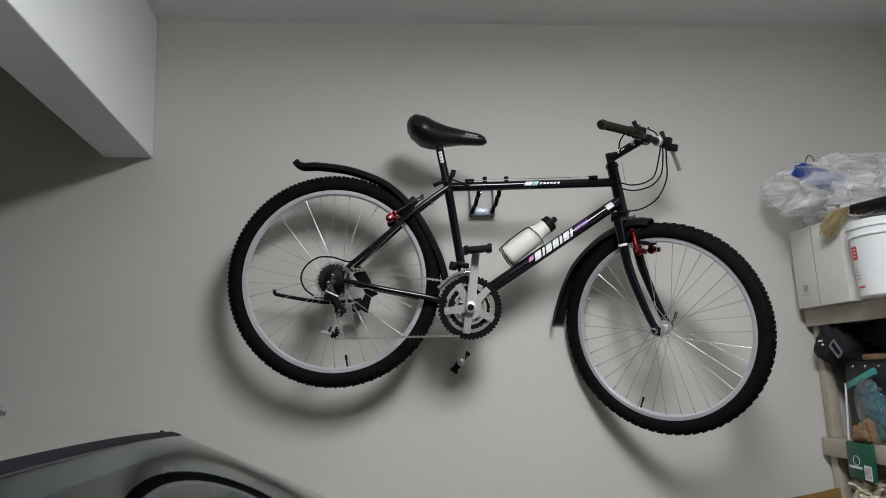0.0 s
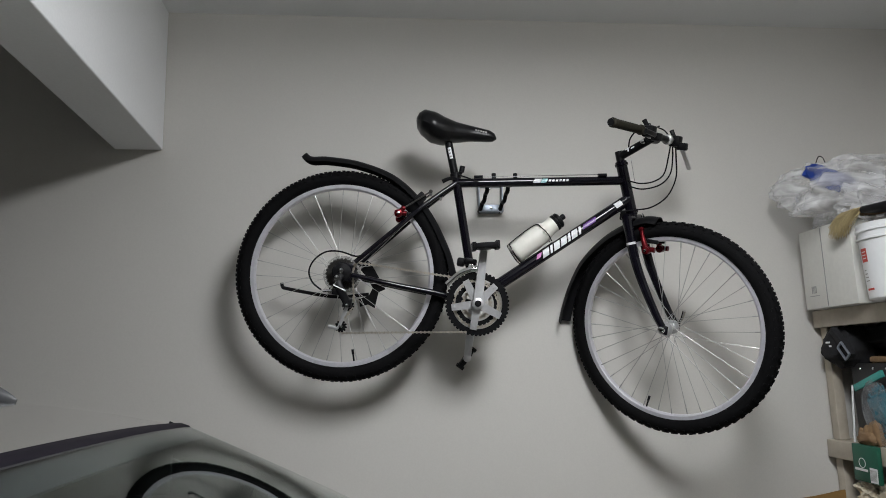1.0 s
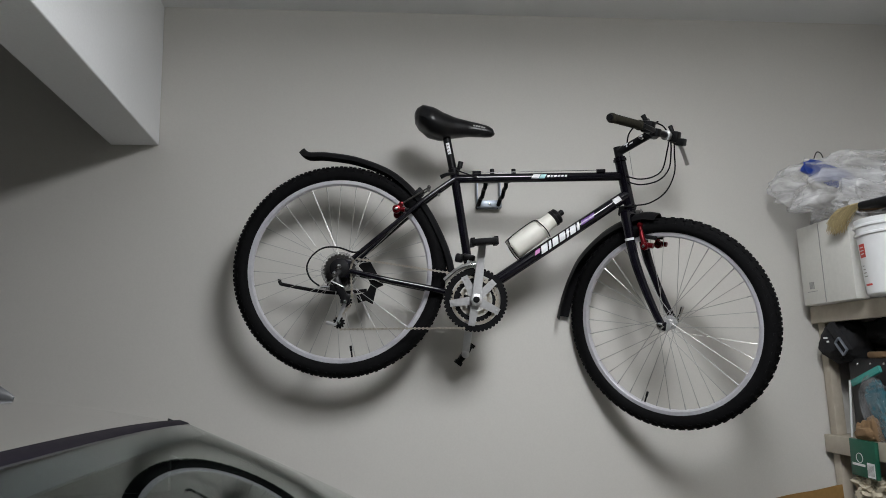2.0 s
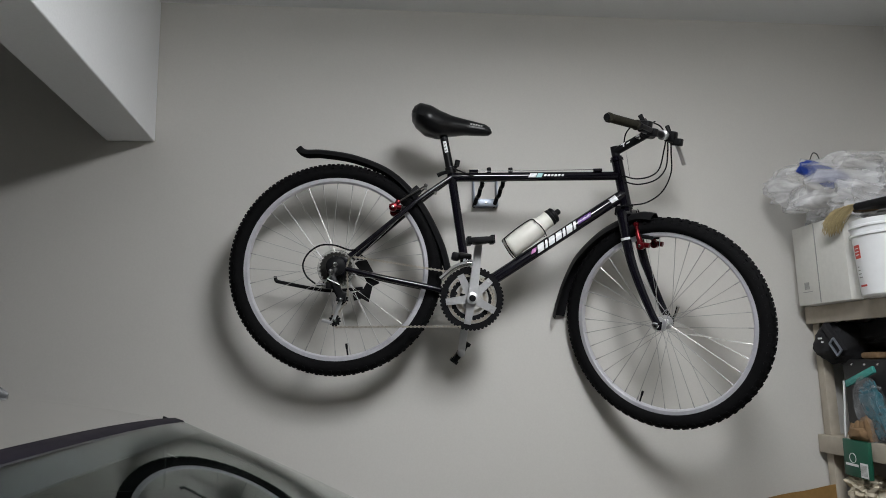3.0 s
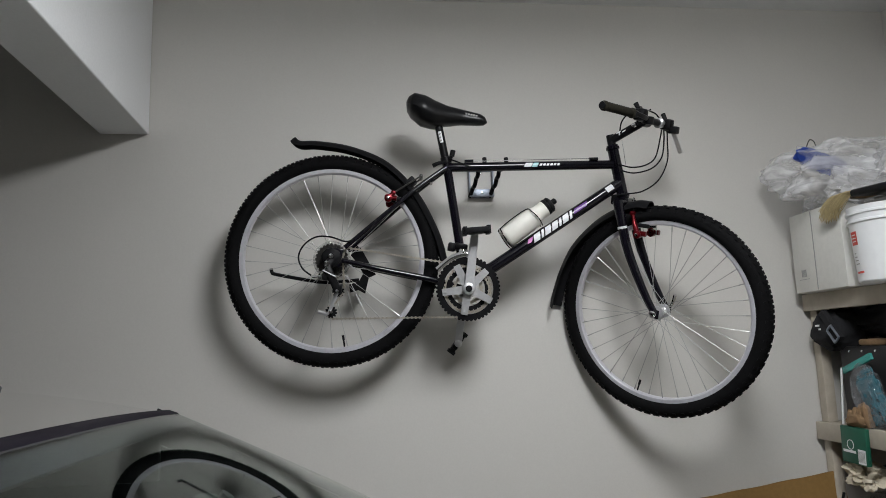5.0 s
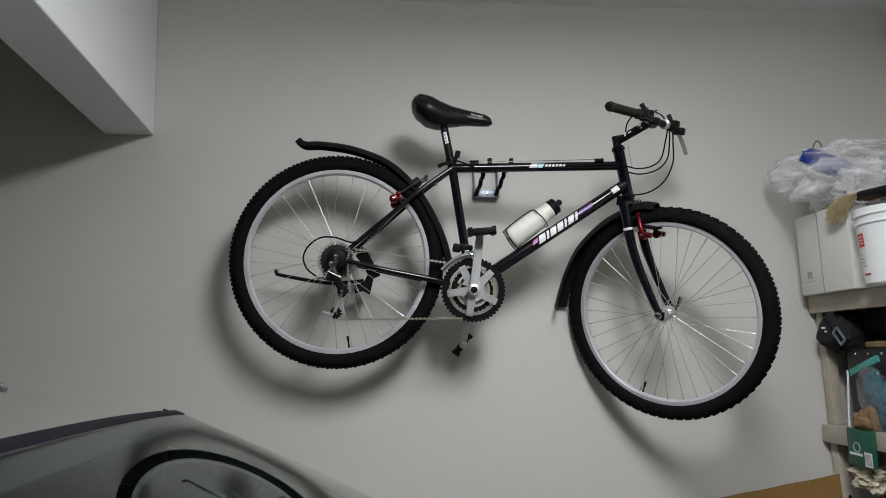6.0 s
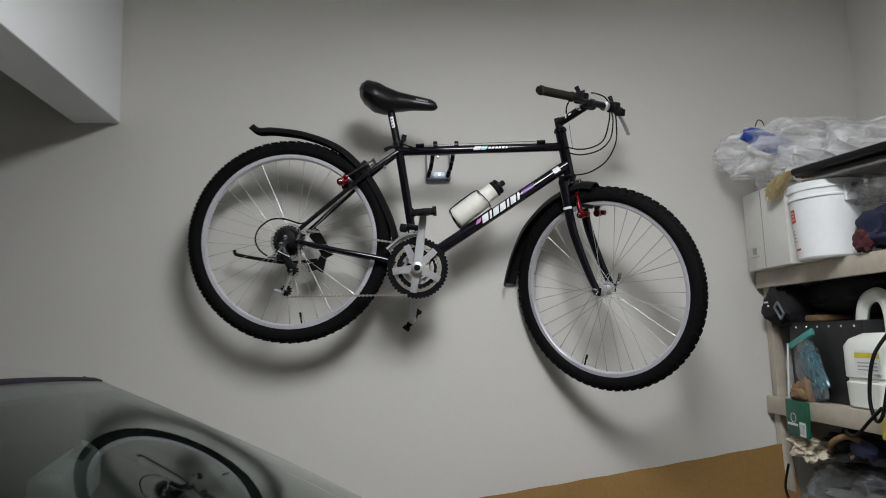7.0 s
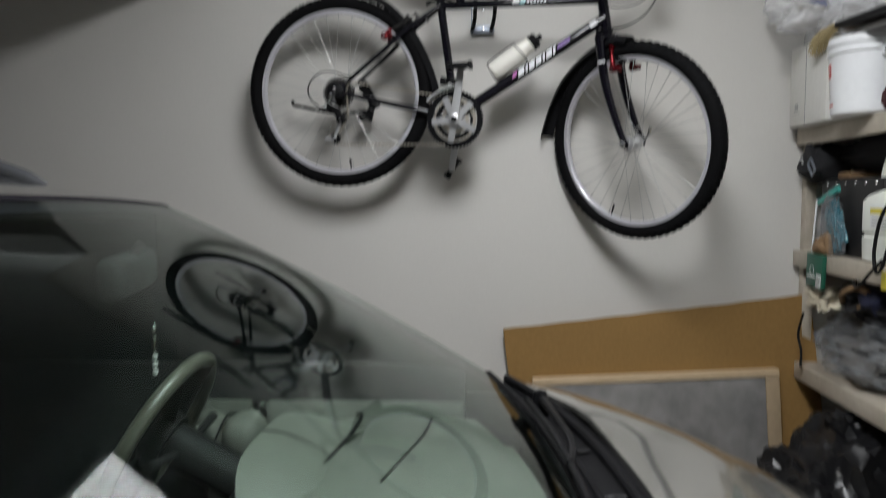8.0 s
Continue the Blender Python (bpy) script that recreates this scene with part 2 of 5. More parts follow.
def lathe(profile, axis="Y", n=32, bm=None, m=None, close=False):
    """Turn (radius, along) pairs round an axis."""
    bm = bm or bmesh.new()
    rows = []
    for k in range(n):
        a = 2 * math.pi * k / n
        row = []
        for r, h in profile:
            c, s = r * math.cos(a), r * math.sin(a)
            v = Vector({"Y": (c, h, s), "Z": (c, s, h), "X": (h, c, s)}[axis])
            row.append(bm.verts.new(m @ v if m is not None else v))
        rows.append(row)
    q = len(profile)
    for k in range(n):
        A, B = rows[k], rows[(k + 1) % n]
        for j in range(q if close else q - 1):
            bm.faces.new((A[j], A[(j + 1) % q], B[(j + 1) % q], B[j]))
    if not close:
        bm.faces.new([r[0] for r in rows])
        bm.faces.new([r[-1] for r in rows][::-1])
    return bm


def loft(rows, bm=None, thick=0.0):
    """A skin through rows of points; thick gives it a second side along its normal, closed at the rim."""
    bm = bm or bmesh.new()
    rows = [[Vector(p) for p in r] for r in rows]
    h, w = len(rows), len(rows[0])
    A = [[bm.verts.new(p) for p in r] for r in rows]

    def skin(V):
        for i in range(h - 1):
            for j in range(w - 1):
                bm.faces.new((V[i][j], V[i][j + 1], V[i + 1][j + 1], V[i + 1][j]))

    skin(A)
    if thick:
        B = []
        for i in range(h):
            B.append([])
            for j in range(w):
                du = rows[i][min(j + 1, w - 1)] - rows[i][max(j - 1, 0)]
                dv = rows[min(i + 1, h - 1)][j] - rows[max(i - 1, 0)][j]
                n = du.cross(dv)
                B[-1].append(bm.verts.new(rows[i][j] - n.normalized() * thick if n.length > 1e-12 else rows[i][j] + Vector((0, 0, -thick))))
        skin(B)
        rim = [(0, j) for j in range(w)] + [(i, w - 1) for i in range(1, h)] + [(h - 1, j) for j in range(w - 2, -1, -1)] + [(i, 0) for i in range(h - 2, 0, -1)]
        for (a, b), (c, d) in zip(rim, rim[1:] + rim[:1]):
            bm.faces.new((A[a][b], A[c][d], B[c][d], B[a][b]))
    return bm


def crumpled(size, seed, rough=0.18, sub=4, flat=True, fold=5.0):
    """A lumpy, creased form of the given size standing on z = 0."""
    bm = bmesh.new()
    bmesh.ops.create_icosphere(bm, subdivisions=sub, radius=1)
    off = Vector((seed * 7.3, seed * 3.1, seed * 5.7))
    for v in bm.verts:
        d = v.co.normalized()
        k = 1 + rough * noise.noise(d * 1.8 + off) * 1.6 - rough * abs(noise.noise(d * fold + off)) * 1.5 + rough * 0.35 * noise.noise(d * fold * 3 + off)
        d = Vector([math.copysign(abs(c) ** 0.75, c) for c in d])
        v.co = Vector((d.x * size[0] / 2 * k, d.y * size[1] / 2 * k, (d.z * k + 1) * size[2] / 2))
        if flat and v.co.z < size[2] * 0.06:
            v.co.z = size[2] * 0.02 * (1 + d.z)
    lo = min(v.co.z for v in bm.verts)
    for v in bm.verts:
        v.co.z -= lo
    return bm


# ---- structure ----
WALL_Y, CEIL_Z, EAST_X, WEST_X, SOUTH_Y = 2.48, 2.985, 2.16, -3.4, -3.0
BEAM_X0, BEAM_X1, BEAM_Z = -0.815, -0.655, 2.462


def setting(name, bm, mat, label, category):
    return tagged(part(name, bm, mat, smooth=False), label, category, kind="structure")


setting("floor", slab(WEST_X, EAST_X, SOUTH_Y, WALL_Y, -0.12, 0.0), CONCRETE, "unseen grey stained concrete floor, lightened to bounce light", "floor")
setting("ceiling", slab(WEST_X - 0.12, EAST_X + 0.12, SOUTH_Y - 0.12, WALL_Y + 0.12, CEIL_Z, CEIL_Z + 0.12), PAINT_WHITE, "white painted garage ceiling", "ceiling")
setting("wall_north", slab(WEST_X - 0.12, EAST_X + 0.12, WALL_Y, WALL_Y + 0.12, -0.12, CEIL_Z), PAINT_WALL, "plain beige painted garage wall with hung bicycle", "wall")
setting("wall_east", slab(EAST_X, EAST_X + 0.12, SOUTH_Y, WALL_Y, -0.12, CEIL_Z), PAINT_WALL, "beige painted wall behind the storage shelves", "wall")
# unseen side and back walls, kept dark to hold down the fill light
setting("wall_west", slab(WEST_X - 0.12, WEST_X, SOUTH_Y, WALL_Y, -0.12, CEIL_Z), PAINT_LOW_BOUNCE, "unseen garage side wall, darkened to cut bounce light", "wall")
setting("wall_south", slab(WEST_X - 0.12, EAST_X + 0.12, SOUTH_Y - 0.12, SOUTH_Y, -0.12, CEIL_Z), PAINT_LOW_BOUNCE, "unseen garage wall behind the car, darkened to cut bounce light", "wall")
setting("ceiling_beam", slab(BEAM_X0, BEAM_X1, SOUTH_Y, WALL_Y - 0.002, BEAM_Z, CEIL_Z - 0.002, 0.004, 2, Matrix.Translation((BEAM_X1, WALL_Y, 0)) @ Matrix.Rotation(radians(1.4), 4, "Z") @ Matrix.Translation((-BEAM_X1, -WALL_Y, 0))), PAINT_WHITE, "white painted boxed ceiling beam with square edges", "beam")


def ceiling_light():
    x, y, z = LAMP_AT
    w, d = LAMP_SIZE
    t = thing("ceiling_light", "white ceiling lamp with a lit rectangular diffuser", "ceiling light", pose(x, y, CEIL_Z))
    part("housing", slab(-w / 2 - 0.03, w / 2 + 0.03, -d / 2 - 0.03, d / 2 + 0.03, -0.05, 0.0, 0.008), PAINT_WHITE, t)
    part("diffuser", slab(-w / 2, w / 2, -d / 2, d / 2, -0.075, -0.051, 0.01), LAMP_GLOW, t, "glowing frosted diffuser")


ceiling_light()


# ---- bicycle ----
BIKE = pose(0, 2.291, 2.0) @ pose(0, 0, 0, 4.0, 0, 0) @ pose(0, 0, 0, 0, 0, -3.5) @ pose(0, 0, 0, 0, 10.93, 0)
REAR, FRONT, BB = Vector((-0.0175, 0, -0.017)), Vector((1.054, 0, -0.001)), Vector((0.421, 0, -0.0364))
WHEEL_R, STEER_DEG = 0.341, 42.0
SEAT_TOP, CLUSTER = Vector((0.286, 0, 0.366)), Vector((0.2945, 0, 0.344))
HEAD_TOP, HEAD_LOW = Vector((0.8245, 0, 0.497)), Vector((0.8754, 0, 0.3586))
TOP_END, DOWN_FOOT, DOWN_END = Vector((0.838, 0, 0.4510)), Vector((0.426, 0, -0.0150)), Vector((0.8630, 0, 0.3925))
AXIS = (HEAD_TOP - HEAD_LOW).normalized()
STEER = Matrix.Translation(HEAD_LOW) @ Matrix.Rotation(radians(-STEER_DEG), 4, AXIS) @ Matrix.Translation(-HEAD_LOW)


def between(a, b, t):
    return Vector(a).lerp(Vector(b), t)


def tyre_mesh(knobs=72):
    bm = bmesh.new()
    R, r = WHEEL_R - 0.027, 0.0245
    lathe([(R + r * math.cos(a), 1.02 * r * math.sin(a)) for a in [2 * math.pi * k / 14 for k in range(14)]], "Y", 72, bm, close=True)
    for i in range(knobs):
        for row, (ang, w, ln) in enumerate(((0, 0.011, 0.010), (34, 0.009, 0.011), (-34, 0.009, 0.011), (66, 0.007, 0.009), (-66, 0.007, 0.009))):
            a = 2 * math.pi * (i + (0.5 if row else 0.0)) / knobs
            b = radians(ang)
            m = Matrix.Rotation(-a, 4, "Y") @ Matrix.Translation((R, 0, 0)) @ Matrix.Rotation(b, 4, "Z")
            box(bm, r - 0.002, r + 0.0026, -w / 2, w / 2, -ln / 2, ln / 2, m=m)
    return bm


def rim_mesh():
    prof = [(0.296, -0.0125), (0.298, -0.010), (0.288, -0.006), (0.288, 0.006), (0.298, 0.010), (0.296, 0.0125), (0.282, 0.0115), (0.278, 0.007), (0.277, 0.0), (0.278, -0.007), (0.282, -0.0115)]
    return lathe(prof, "Y", 72, close=True)


SPOKE_MESH = None


def spokes(parent, count=36):
    """Crossed wire spokes, each its own piece on one shared mesh of unit length."""
    global SPOKE_MESH
    if SPOKE_MESH is None:
        bm = bmesh.new()
        tube([(0, 0, 0), (0, 0, 0.93)], 0.00095, 6, bm)
        tube([(0, 0, 0.93), (0, 0, 1.0)], 0.0019, 6, bm)
        SPOKE_MESH = bpy.data.meshes.new("spoke")
        bm.to_mesh(SPOKE_MESH)
        bm.free()
        SPOKE_MESH.materials.append(SPOKE_STEEL)
    for k in range(count):
        side = 1 if k % 2 else -1
        a = 2 * math.pi * k / count
        lead = (1 if (k // 2) % 2 else -1) * radians(62)
        p = Vector((0.019 * math.cos(a + lead), side * 0.028, 0.019 * math.sin(a + lead)))
        q = Vector((0.2785 * math.cos(a), side * 0.003, 0.2785 * math.sin(a)))
        d = q - p
        ob = new("spoke", SPOKE_MESH)
        ob.parent = parent
        ob.matrix_basis = Matrix.LocRotScale(p, d.to_track_quat("Z", "Y"), (1, 1, d.length))


def wheel(bike, m, valve_deg, front):
    half = 0.05 if front else 0.065
    w = part("wheel", lathe([(0.004, -half), (0.006, -half + 0.004), (0.010, -0.038), (0.012, -0.033), (0.022, -0.031), (0.023, -0.026), (0.013, -0.023), (0.011, 0), (0.013, 0.023), (0.023, 0.026), (0.022, 0.031), (0.012, 0.033), (0.010, 0.038), (0.006, half - 0.004), (0.004, half)], "Y", 24), ALLOY, bike, "alloy hub carrying spokes, grey rim and knobbly tyre", m)
    part("tyre", tyre_mesh(), RUBBER, w, "black knobbly rubber tyre")
    part("rim", rim_mesh(), RIM_ALLOY, w, "plain grey alloy rim")
    spokes(w)
    v = Matrix.Rotation(radians(-valve_deg), 4, "Y")
    bm = tube([v @ Vector((0.278, 0, 0)), v @ Vector((0.242, 0, 0))], 0.0028, 8)
    tube([v @ Vector((0.256, 0, 0)), v @ Vector((0.240, 0, 0))], 0.004, 8, bm)
    part("valve", bm, BLACK_PLASTIC, w, "black capped valve")
    return w


def chainring(r_out, r_in, teeth, y, thick):
    """A toothed ring with a rounded inner edge."""
    bm = bmesh.new()
    n = teeth * 4
    outer = [r_out + (0.0028, 0.0015, -0.0028, 0.0015)[k % 4] for k in range(n)]
    rows = []
    for k in range(n):
        a = 2 * math.pi * k / n
        c, s = math.cos(a), math.sin(a)
        rows.append([bm.verts.new((r * c, h, r * s)) for r, h in ((outer[k], y - thick / 2), (outer[k], y + thick / 2), (r_in, y + thick / 2), (r_in, y - thick / 2))])
    for k in range(n):
        A, B = rows[k], rows[(k + 1) % n]
        for j in range(4):
            bm.faces.new((A[j], A[(j + 1) % 4], B[(j + 1) % 4], B[j]))
    return bm


def channel(path, width, depth, thick=0.0025, tip=0.72):
    """A mudguard: a curved blade, arched across, with thickness. Path lies in the XZ plane, arched away from its inner side."""
    n = len(path)
    rows = []
    for i, p in enumerate(path):
        a, b = Vector(path[max(i - 1, 0)]), Vector(path[min(i + 1, n - 1)])
        t = (b - a).normalized()
        out = Vector((-t.z, 0, t.x))
        f = min(1.0, i / (n * 0.12))
        w = width * (tip + (1 - tip) * f)
        rows.append([Vector(p) + Vector((0, w * s, 0)) - out * depth * abs(2 * s) ** 2.2 for s in [k / 8 - 0.5 for k in range(9)]])
    return loft(rows, thick=thick)


def tube_decal(p0, p1, r, t0, t1, a0, a1, skew=0.0):
    """A thin patch lying on a tube, from t0 to t1 metres along it and from angle a0 to a1 (0 faces the viewer's side)."""
    p0, p1 = Vector(p0), Vector(p1)
    d = (p1 - p0).normalized()
    side = Vector((0, -1, 0))
    up = side.cross(d).normalized()
    if up.z < 0:
        up = -up
    rows = []
    for k in range(7):
        a = radians(a0 + (a1 - a0) * k / 6)
        n = side * math.cos(a) + up * math.sin(a)
        s = skew * (k / 6 - 0.5)
        rows.append([p0 + d * (t0 + s + (t1 - t0) * j) + n * (r + 0.0006) for j in (0, 0.5, 1)])
    return loft(rows, thick=0.0004)


def brake_arm(bike, foot, head, m, label):
    """A cantilever arm on its pivot post, with its pad, bolt and nut."""
    foot, head = Vector(foot), Vector(head)
    s = 1 if foot.y > 0 else -1
    bm = tube(smooth_path([foot, foot.lerp(head, 0.45) + Vector((0, s * 0.006, 0)), head], 4), 0.0105, 10, r1=0.0052)
    lathe([(0.006, -0.013), (0.0125, -0.011), (0.0125, 0.010), (0.007, 0.013)], "Y", 14, bm, Matrix.Translation(foot))
    lathe([(0.004, -0.008), (0.008, -0.006), (0.008, 0.006), (0.004, 0.008)], "Y", 12, bm, Matrix.Translation(head))
    arm = part("brake_arm", bm, RED_ALLOY, bike, label, m)
    c = foot + Vector((0.020, 0, 0.004))
    part("pad_bolt", tube([c + Vector((-0.016, 0, 0)), c + Vector((0.006, 0, 0))], 0.0085, 10), RED_ALLOY, arm)
    part("pivot_bolt", lathe([(0.001, -0.004), (0.005, -0.003), (0.006, 0.002)], "Y", 10, None, Matrix.Translation(foot + Vector((0, s * 0.014, 0)))), CHROME, arm, "bright bolt head")
    p = foot.lerp(head, 0.42)
    part("brake_pad", slab(p.x - 0.020, p.x + 0.036, min(s * 0.020, s * 0.034), max(s * 0.020, s * 0.034), p.z - 0.006, p.z + 0.007, 0.004), BLACK_PLASTIC, arm, "black brake pad")


def chain_mesh(path, pitch=0.0127):
    """Plates and rollers following a polyline."""
    bm = bmesh.new()
    pts = [Vector(p) for p in path]
    cum = [0.0]
    for a, b in zip(pts, pts[1:]):
        cum.append(cum[-1] + (b - a).length)

    def at(s):
        for i in range(len(pts) - 1):
            if s <= cum[i + 1]:
                return pts[i].lerp(pts[i + 1], (s - cum[i]) / max(cum[i + 1] - cum[i], 1e-6))
        return pts[-1]

    for k in range(int(cum[-1] / pitch)):
        a, b = at(k * pitch), at((k + 1) * pitch)
        d = b - a
        if d.length < 1e-5:
            continue
        m = Matrix.Translation((a + b) / 2) @ d.to_track_quat("X", "Z").to_matrix().to_4x4()
        w = 0.0034 if k % 2 else 0.0024
        box(bm, -0.0064, 0.0064, -w, w, -0.0021, 0.0021, m=m)
        lathe([(0.0043, -w - 0.0004), (0.0043, w + 0.0004)], "Y", 7, bm, m @ Matrix.Translation((-0.0064, 0, 0)))
    return bm


def along(x, xs, ys):
    """Smooth value at x through a few stations."""
    for a, b, p, q in zip(xs, xs[1:], ys, ys[1:]):
        if x <= b:
            t = max(0.0, (x - a) / (b - a))
            t = t * t * (3 - 2 * t) * 0.4 + t * 0.6
            return p + (q - p) * t
    return ys[-1]


def saddle_mesh():
    """Padded saddle: a tall rounded tail with deep skirts, running down to a slim nose."""
    xs = (0.127, 0.133, 0.150, 0.185, 0.225, 0.263, 0.320, 0.370, 0.388, 0.397)
    top = (0.540, 0.554, 0.566, 0.563, 0.551, 0.544, 0.541, 0.538, 0.531, 0.518)
    low = (0.525, 0.504, 0.486, 0.467, 0.463, 0.478, 0.492, 0.499, 0.503, 0.511)
    half = (0.020, 0.044, 0.066, 0.074, 0.062, 0.042, 0.026, 0.021, 0.017, 0.006)
    rows = []
    for i in range(34):
        x = 0.127 + 0.270 * (0.5 - 0.5 * math.cos(math.pi * i / 33))
        t, b, h = along(x, xs, top), along(x, xs, low), along(x, xs, half)
        ring = []
        for k in range(20):
            a = 2 * math.pi * k / 20
            c, q = math.cos(a), math.sin(a)
            z = (t + b) / 2 + (t - b) / 2 * math.copysign(abs(q) ** 0.85, q)
            ring.append((x, h * math.copysign(abs(c) ** 0.8, c), z - (0.012 * c * c * min(1, h / 0.06) if q > 0 else 0)))
        rows.append(ring + [ring[0]])
    bm = loft(rows)
    bmesh.ops.remove_doubles(bm, verts=bm.verts, dist=1e-5)
    bmesh.ops.holes_fill(bm, edges=[e for e in bm.edges if e.is_boundary])
    return bm


def bicycle():
    bike = thing("mountain_bicycle", "black mountain bicycle with mudguards hanging on wall hook", "bicycle", BIKE)
    # frame tubes
    bm = bmesh.new()
    tube([BB, SEAT_TOP + (SEAT_TOP - BB).normalized() * 0.012], 0.0143, 16, bm)
    tube([CLUSTER, TOP_END], 0.0148, 16, bm)
    tube([DOWN_FOOT, DOWN_END], 0.0190, 16, bm)
    tube([HEAD_LOW, HEAD_TOP], 0.0182, 18, bm)
    lathe([(0.021, -0.036), (0.0215, -0.034), (0.0215, 0.034), (0.021, 0.036)], "Y", 24, bm, Matrix.Translation(BB))
    for s in (-1, 1):
        tube(smooth_path([CLUSTER + Vector((-0.004, s * 0.014, -0.004)), (0.209, s * 0.034, 0.2545), (0.115, s * 0.052, 0.141), (0.020, s * 0.066, 0.026)], 5), 0.0086, 10, bm, r1=0.0072)
        tube(smooth_path([BB + Vector((-0.012, s * 0.026, -0.002)), (0.30, s * 0.040, -0.026), (0.15, s * 0.056, -0.022), (0.018, s * 0.066, -0.015)], 5), 0.0115, 10, bm, r1=0.0075)
        box(bm, REAR.x - 0.014, REAR.x + 0.034, s * 0.066 - 0.003, s * 0.066 + 0.003, REAR.z - 0.020, REAR.z + 0.036, 0.002)
    tube([(0.250, -0.03, 0.288), (0.250, 0.03, 0.288)], 0.006, 8, bm)
    part("frame", bm, FRAME_PAINT, bike, "glossy black tubular steel frame")
    for p, q, r in ((HEAD_TOP, HEAD_TOP + AXIS * 0.020, 0.022), (HEAD_LOW, HEAD_LOW - AXIS * 0.014, 0.0225)):
        d = (q - p).to_track_quat("Z", "Y").to_matrix().to_4x4()
        part("headset_cup", lathe([(r - 0.004, 0), (r, 0.002), (r, 0.010), (r - 0.003, 0.012), (r - 0.003, 0.016), (r - 0.006, 0.018)], "Z", 20, None, Matrix.Translation(p) @ d), FRAME_PAINT, bike, "black headset cup")
    # decals: plain shapes in place of the maker's mark
    d0, d1 = DOWN_FOOT, DOWN_END
    at = 0.252
    part("decal", tube_decal(d0, d1, 0.0190, at - 0.022, at - 0.004, 0, 40, 0.012), DECAL_PINK, bike, "pink wedge decal")
    for w in (0.024, 0.009, 0.022, 0.022, 0.009, 0.022, 0.009):
        part("decal", tube_decal(d0, d1, 0.0190, at, at + w, -26, 48, 0.014), DECAL_WHITE, bike, "white slanted decal")
        at += w + 0.0055
    part("decal", tube_decal(d0, d1, 0.0190, at + 0.004, at + 0.055, -4, 40, 0.010), DECAL_PURPLE, bike, "purple stripe decal")
    part("decal", tube_decal(d0, d1, 0.0190, 0.540, 0.566, -12, 44, 0.0), DECAL_WHITE, bike, "small white sticker")
    t0, t1 = CLUSTER, TOP_END
    part("decal", tube_decal(t0, t1, 0.0145, 0.252, 0.276, -20, 36, 0.008), DECAL_WHITE, bike, "white decal")
    part("decal", tube_decal(t0, t1, 0.0145, 0.278, 0.296, -20, 36, 0.008), DECAL_TEAL, bike, "pale teal decal")
    for k in range(6):
        part("decal", tube_decal(t0, t1, 0.0145, 0.301 + k * 0.0115, 0.309 + k * 0.0115, -8, 20, 0.003), DECAL_WHITE, bike, "small white decal")
    # seat post, clamp and saddle
    top = Vector((0.238, 0, 0.488))
    part("seat_post", tube([between(BB, SEAT_TOP, 0.9), top], 0.0130, 14), BLACK_MATTE, bike, "black seat post with a pale scale")
    part("post_scale", tube_decal(SEAT_TOP, top, 0.0130, 0.058, 0.096, -34, 14), DECAL_WHITE, bike, "worn pale sticker")
    for k in range(3):
        part("scale_line", tube_decal(SEAT_TOP, top, 0.0134, 0.063 + k * 0.011, 0.067 + k * 0.011, -30, 0, 0.002), GREY_PRINT, bike)
    q = [Vector((0.286, -0.020, 0.356)), Vector((0.264, -0.026, 0.348)), Vector((0.246, -0.024, 0.336))]
    part("seat_lever", tube(smooth_path(q, 5), 0.0048, 8, r1=0.0072), BLACK_MATTE, bike, "black seat release lever")
    bm = lathe([(0.0148, -0.010), (0.0175, -0.009), (0.0175, 0.009), (0.0148, 0.010)], "Z", 18, None, Matrix.Translation(SEAT_TOP) @ (SEAT_TOP - BB).to_track_quat("Z", "Y").to_matrix().to_4x4())
    tube([SEAT_TOP + Vector((0.008, -0.012, 0.0)), SEAT_TOP + Vector((0.018, -0.014, 0.020))], 0.006, 8, bm)
    tube([SEAT_TOP + Vector((0.016, -0.014, 0.014)), SEAT_TOP + Vector((0.017, -0.014, 0.034))], 0.0085, 10, bm)
    part("seat_clamp", bm, BLACK_MATTE, bike)
    part("saddle", saddle_mesh(), VINYL, bike, "black padded vinyl saddle")
    bm = bmesh.new()
    for s in (-1, 1):
        tube(smooth_path([(0.165, s * 0.028, 0.506), (0.20, s * 0.022, 0.492), (0.27, s * 0.020, 0.493), (0.345, s * 0.008, 0.508)], 5), 0.0035, 8, bm)
    lathe([(0.010, -0.030), (0.012, -0.026), (0.012, 0.026), (0.010, 0.030)], "Y", 14, bm, Matrix.Translation((0.236, 0, 0.492)))
    part("saddle_rail", bm, CHROME, bike, "steel saddle rails and clamp")
    for k in range(5):
        part("saddle_mark", slab(0.322 + k * 0.0085, 0.3285 + k * 0.0085, -0.0275 + k * 0.0010, -0.0235 + k * 0.0010, 0.5215, 0.5265), GREY_PRINT, bike)
    # wheels
    wheel(bike, Matrix.Translation(REAR), -72, False)
    wheel(bike, STEER @ Matrix.Translation(FRONT), 262, True)
    # fork
    bm = bmesh.new()
    crown = HEAD_LOW - AXIS * 0.030
    tube([HEAD_LOW, crown], 0.0165, 14, bm)
    tube([crown + Vector((0, -0.052, 0)), crown + Vector((0, 0.052, 0))], 0.015, 12, bm)
    for s in (-1, 1):
        tube(smooth_path([crown + Vector((0, s * 0.050, 0.006)), (0.931, s * 0.052, 0.210), (0.973, s * 0.052, 0.126), (1.028, s * 0.052, 0.038), FRONT + Vector((0.004, s * 0.053, 0.002))], 6), 0.0165, 14, bm, r1=0.0105)
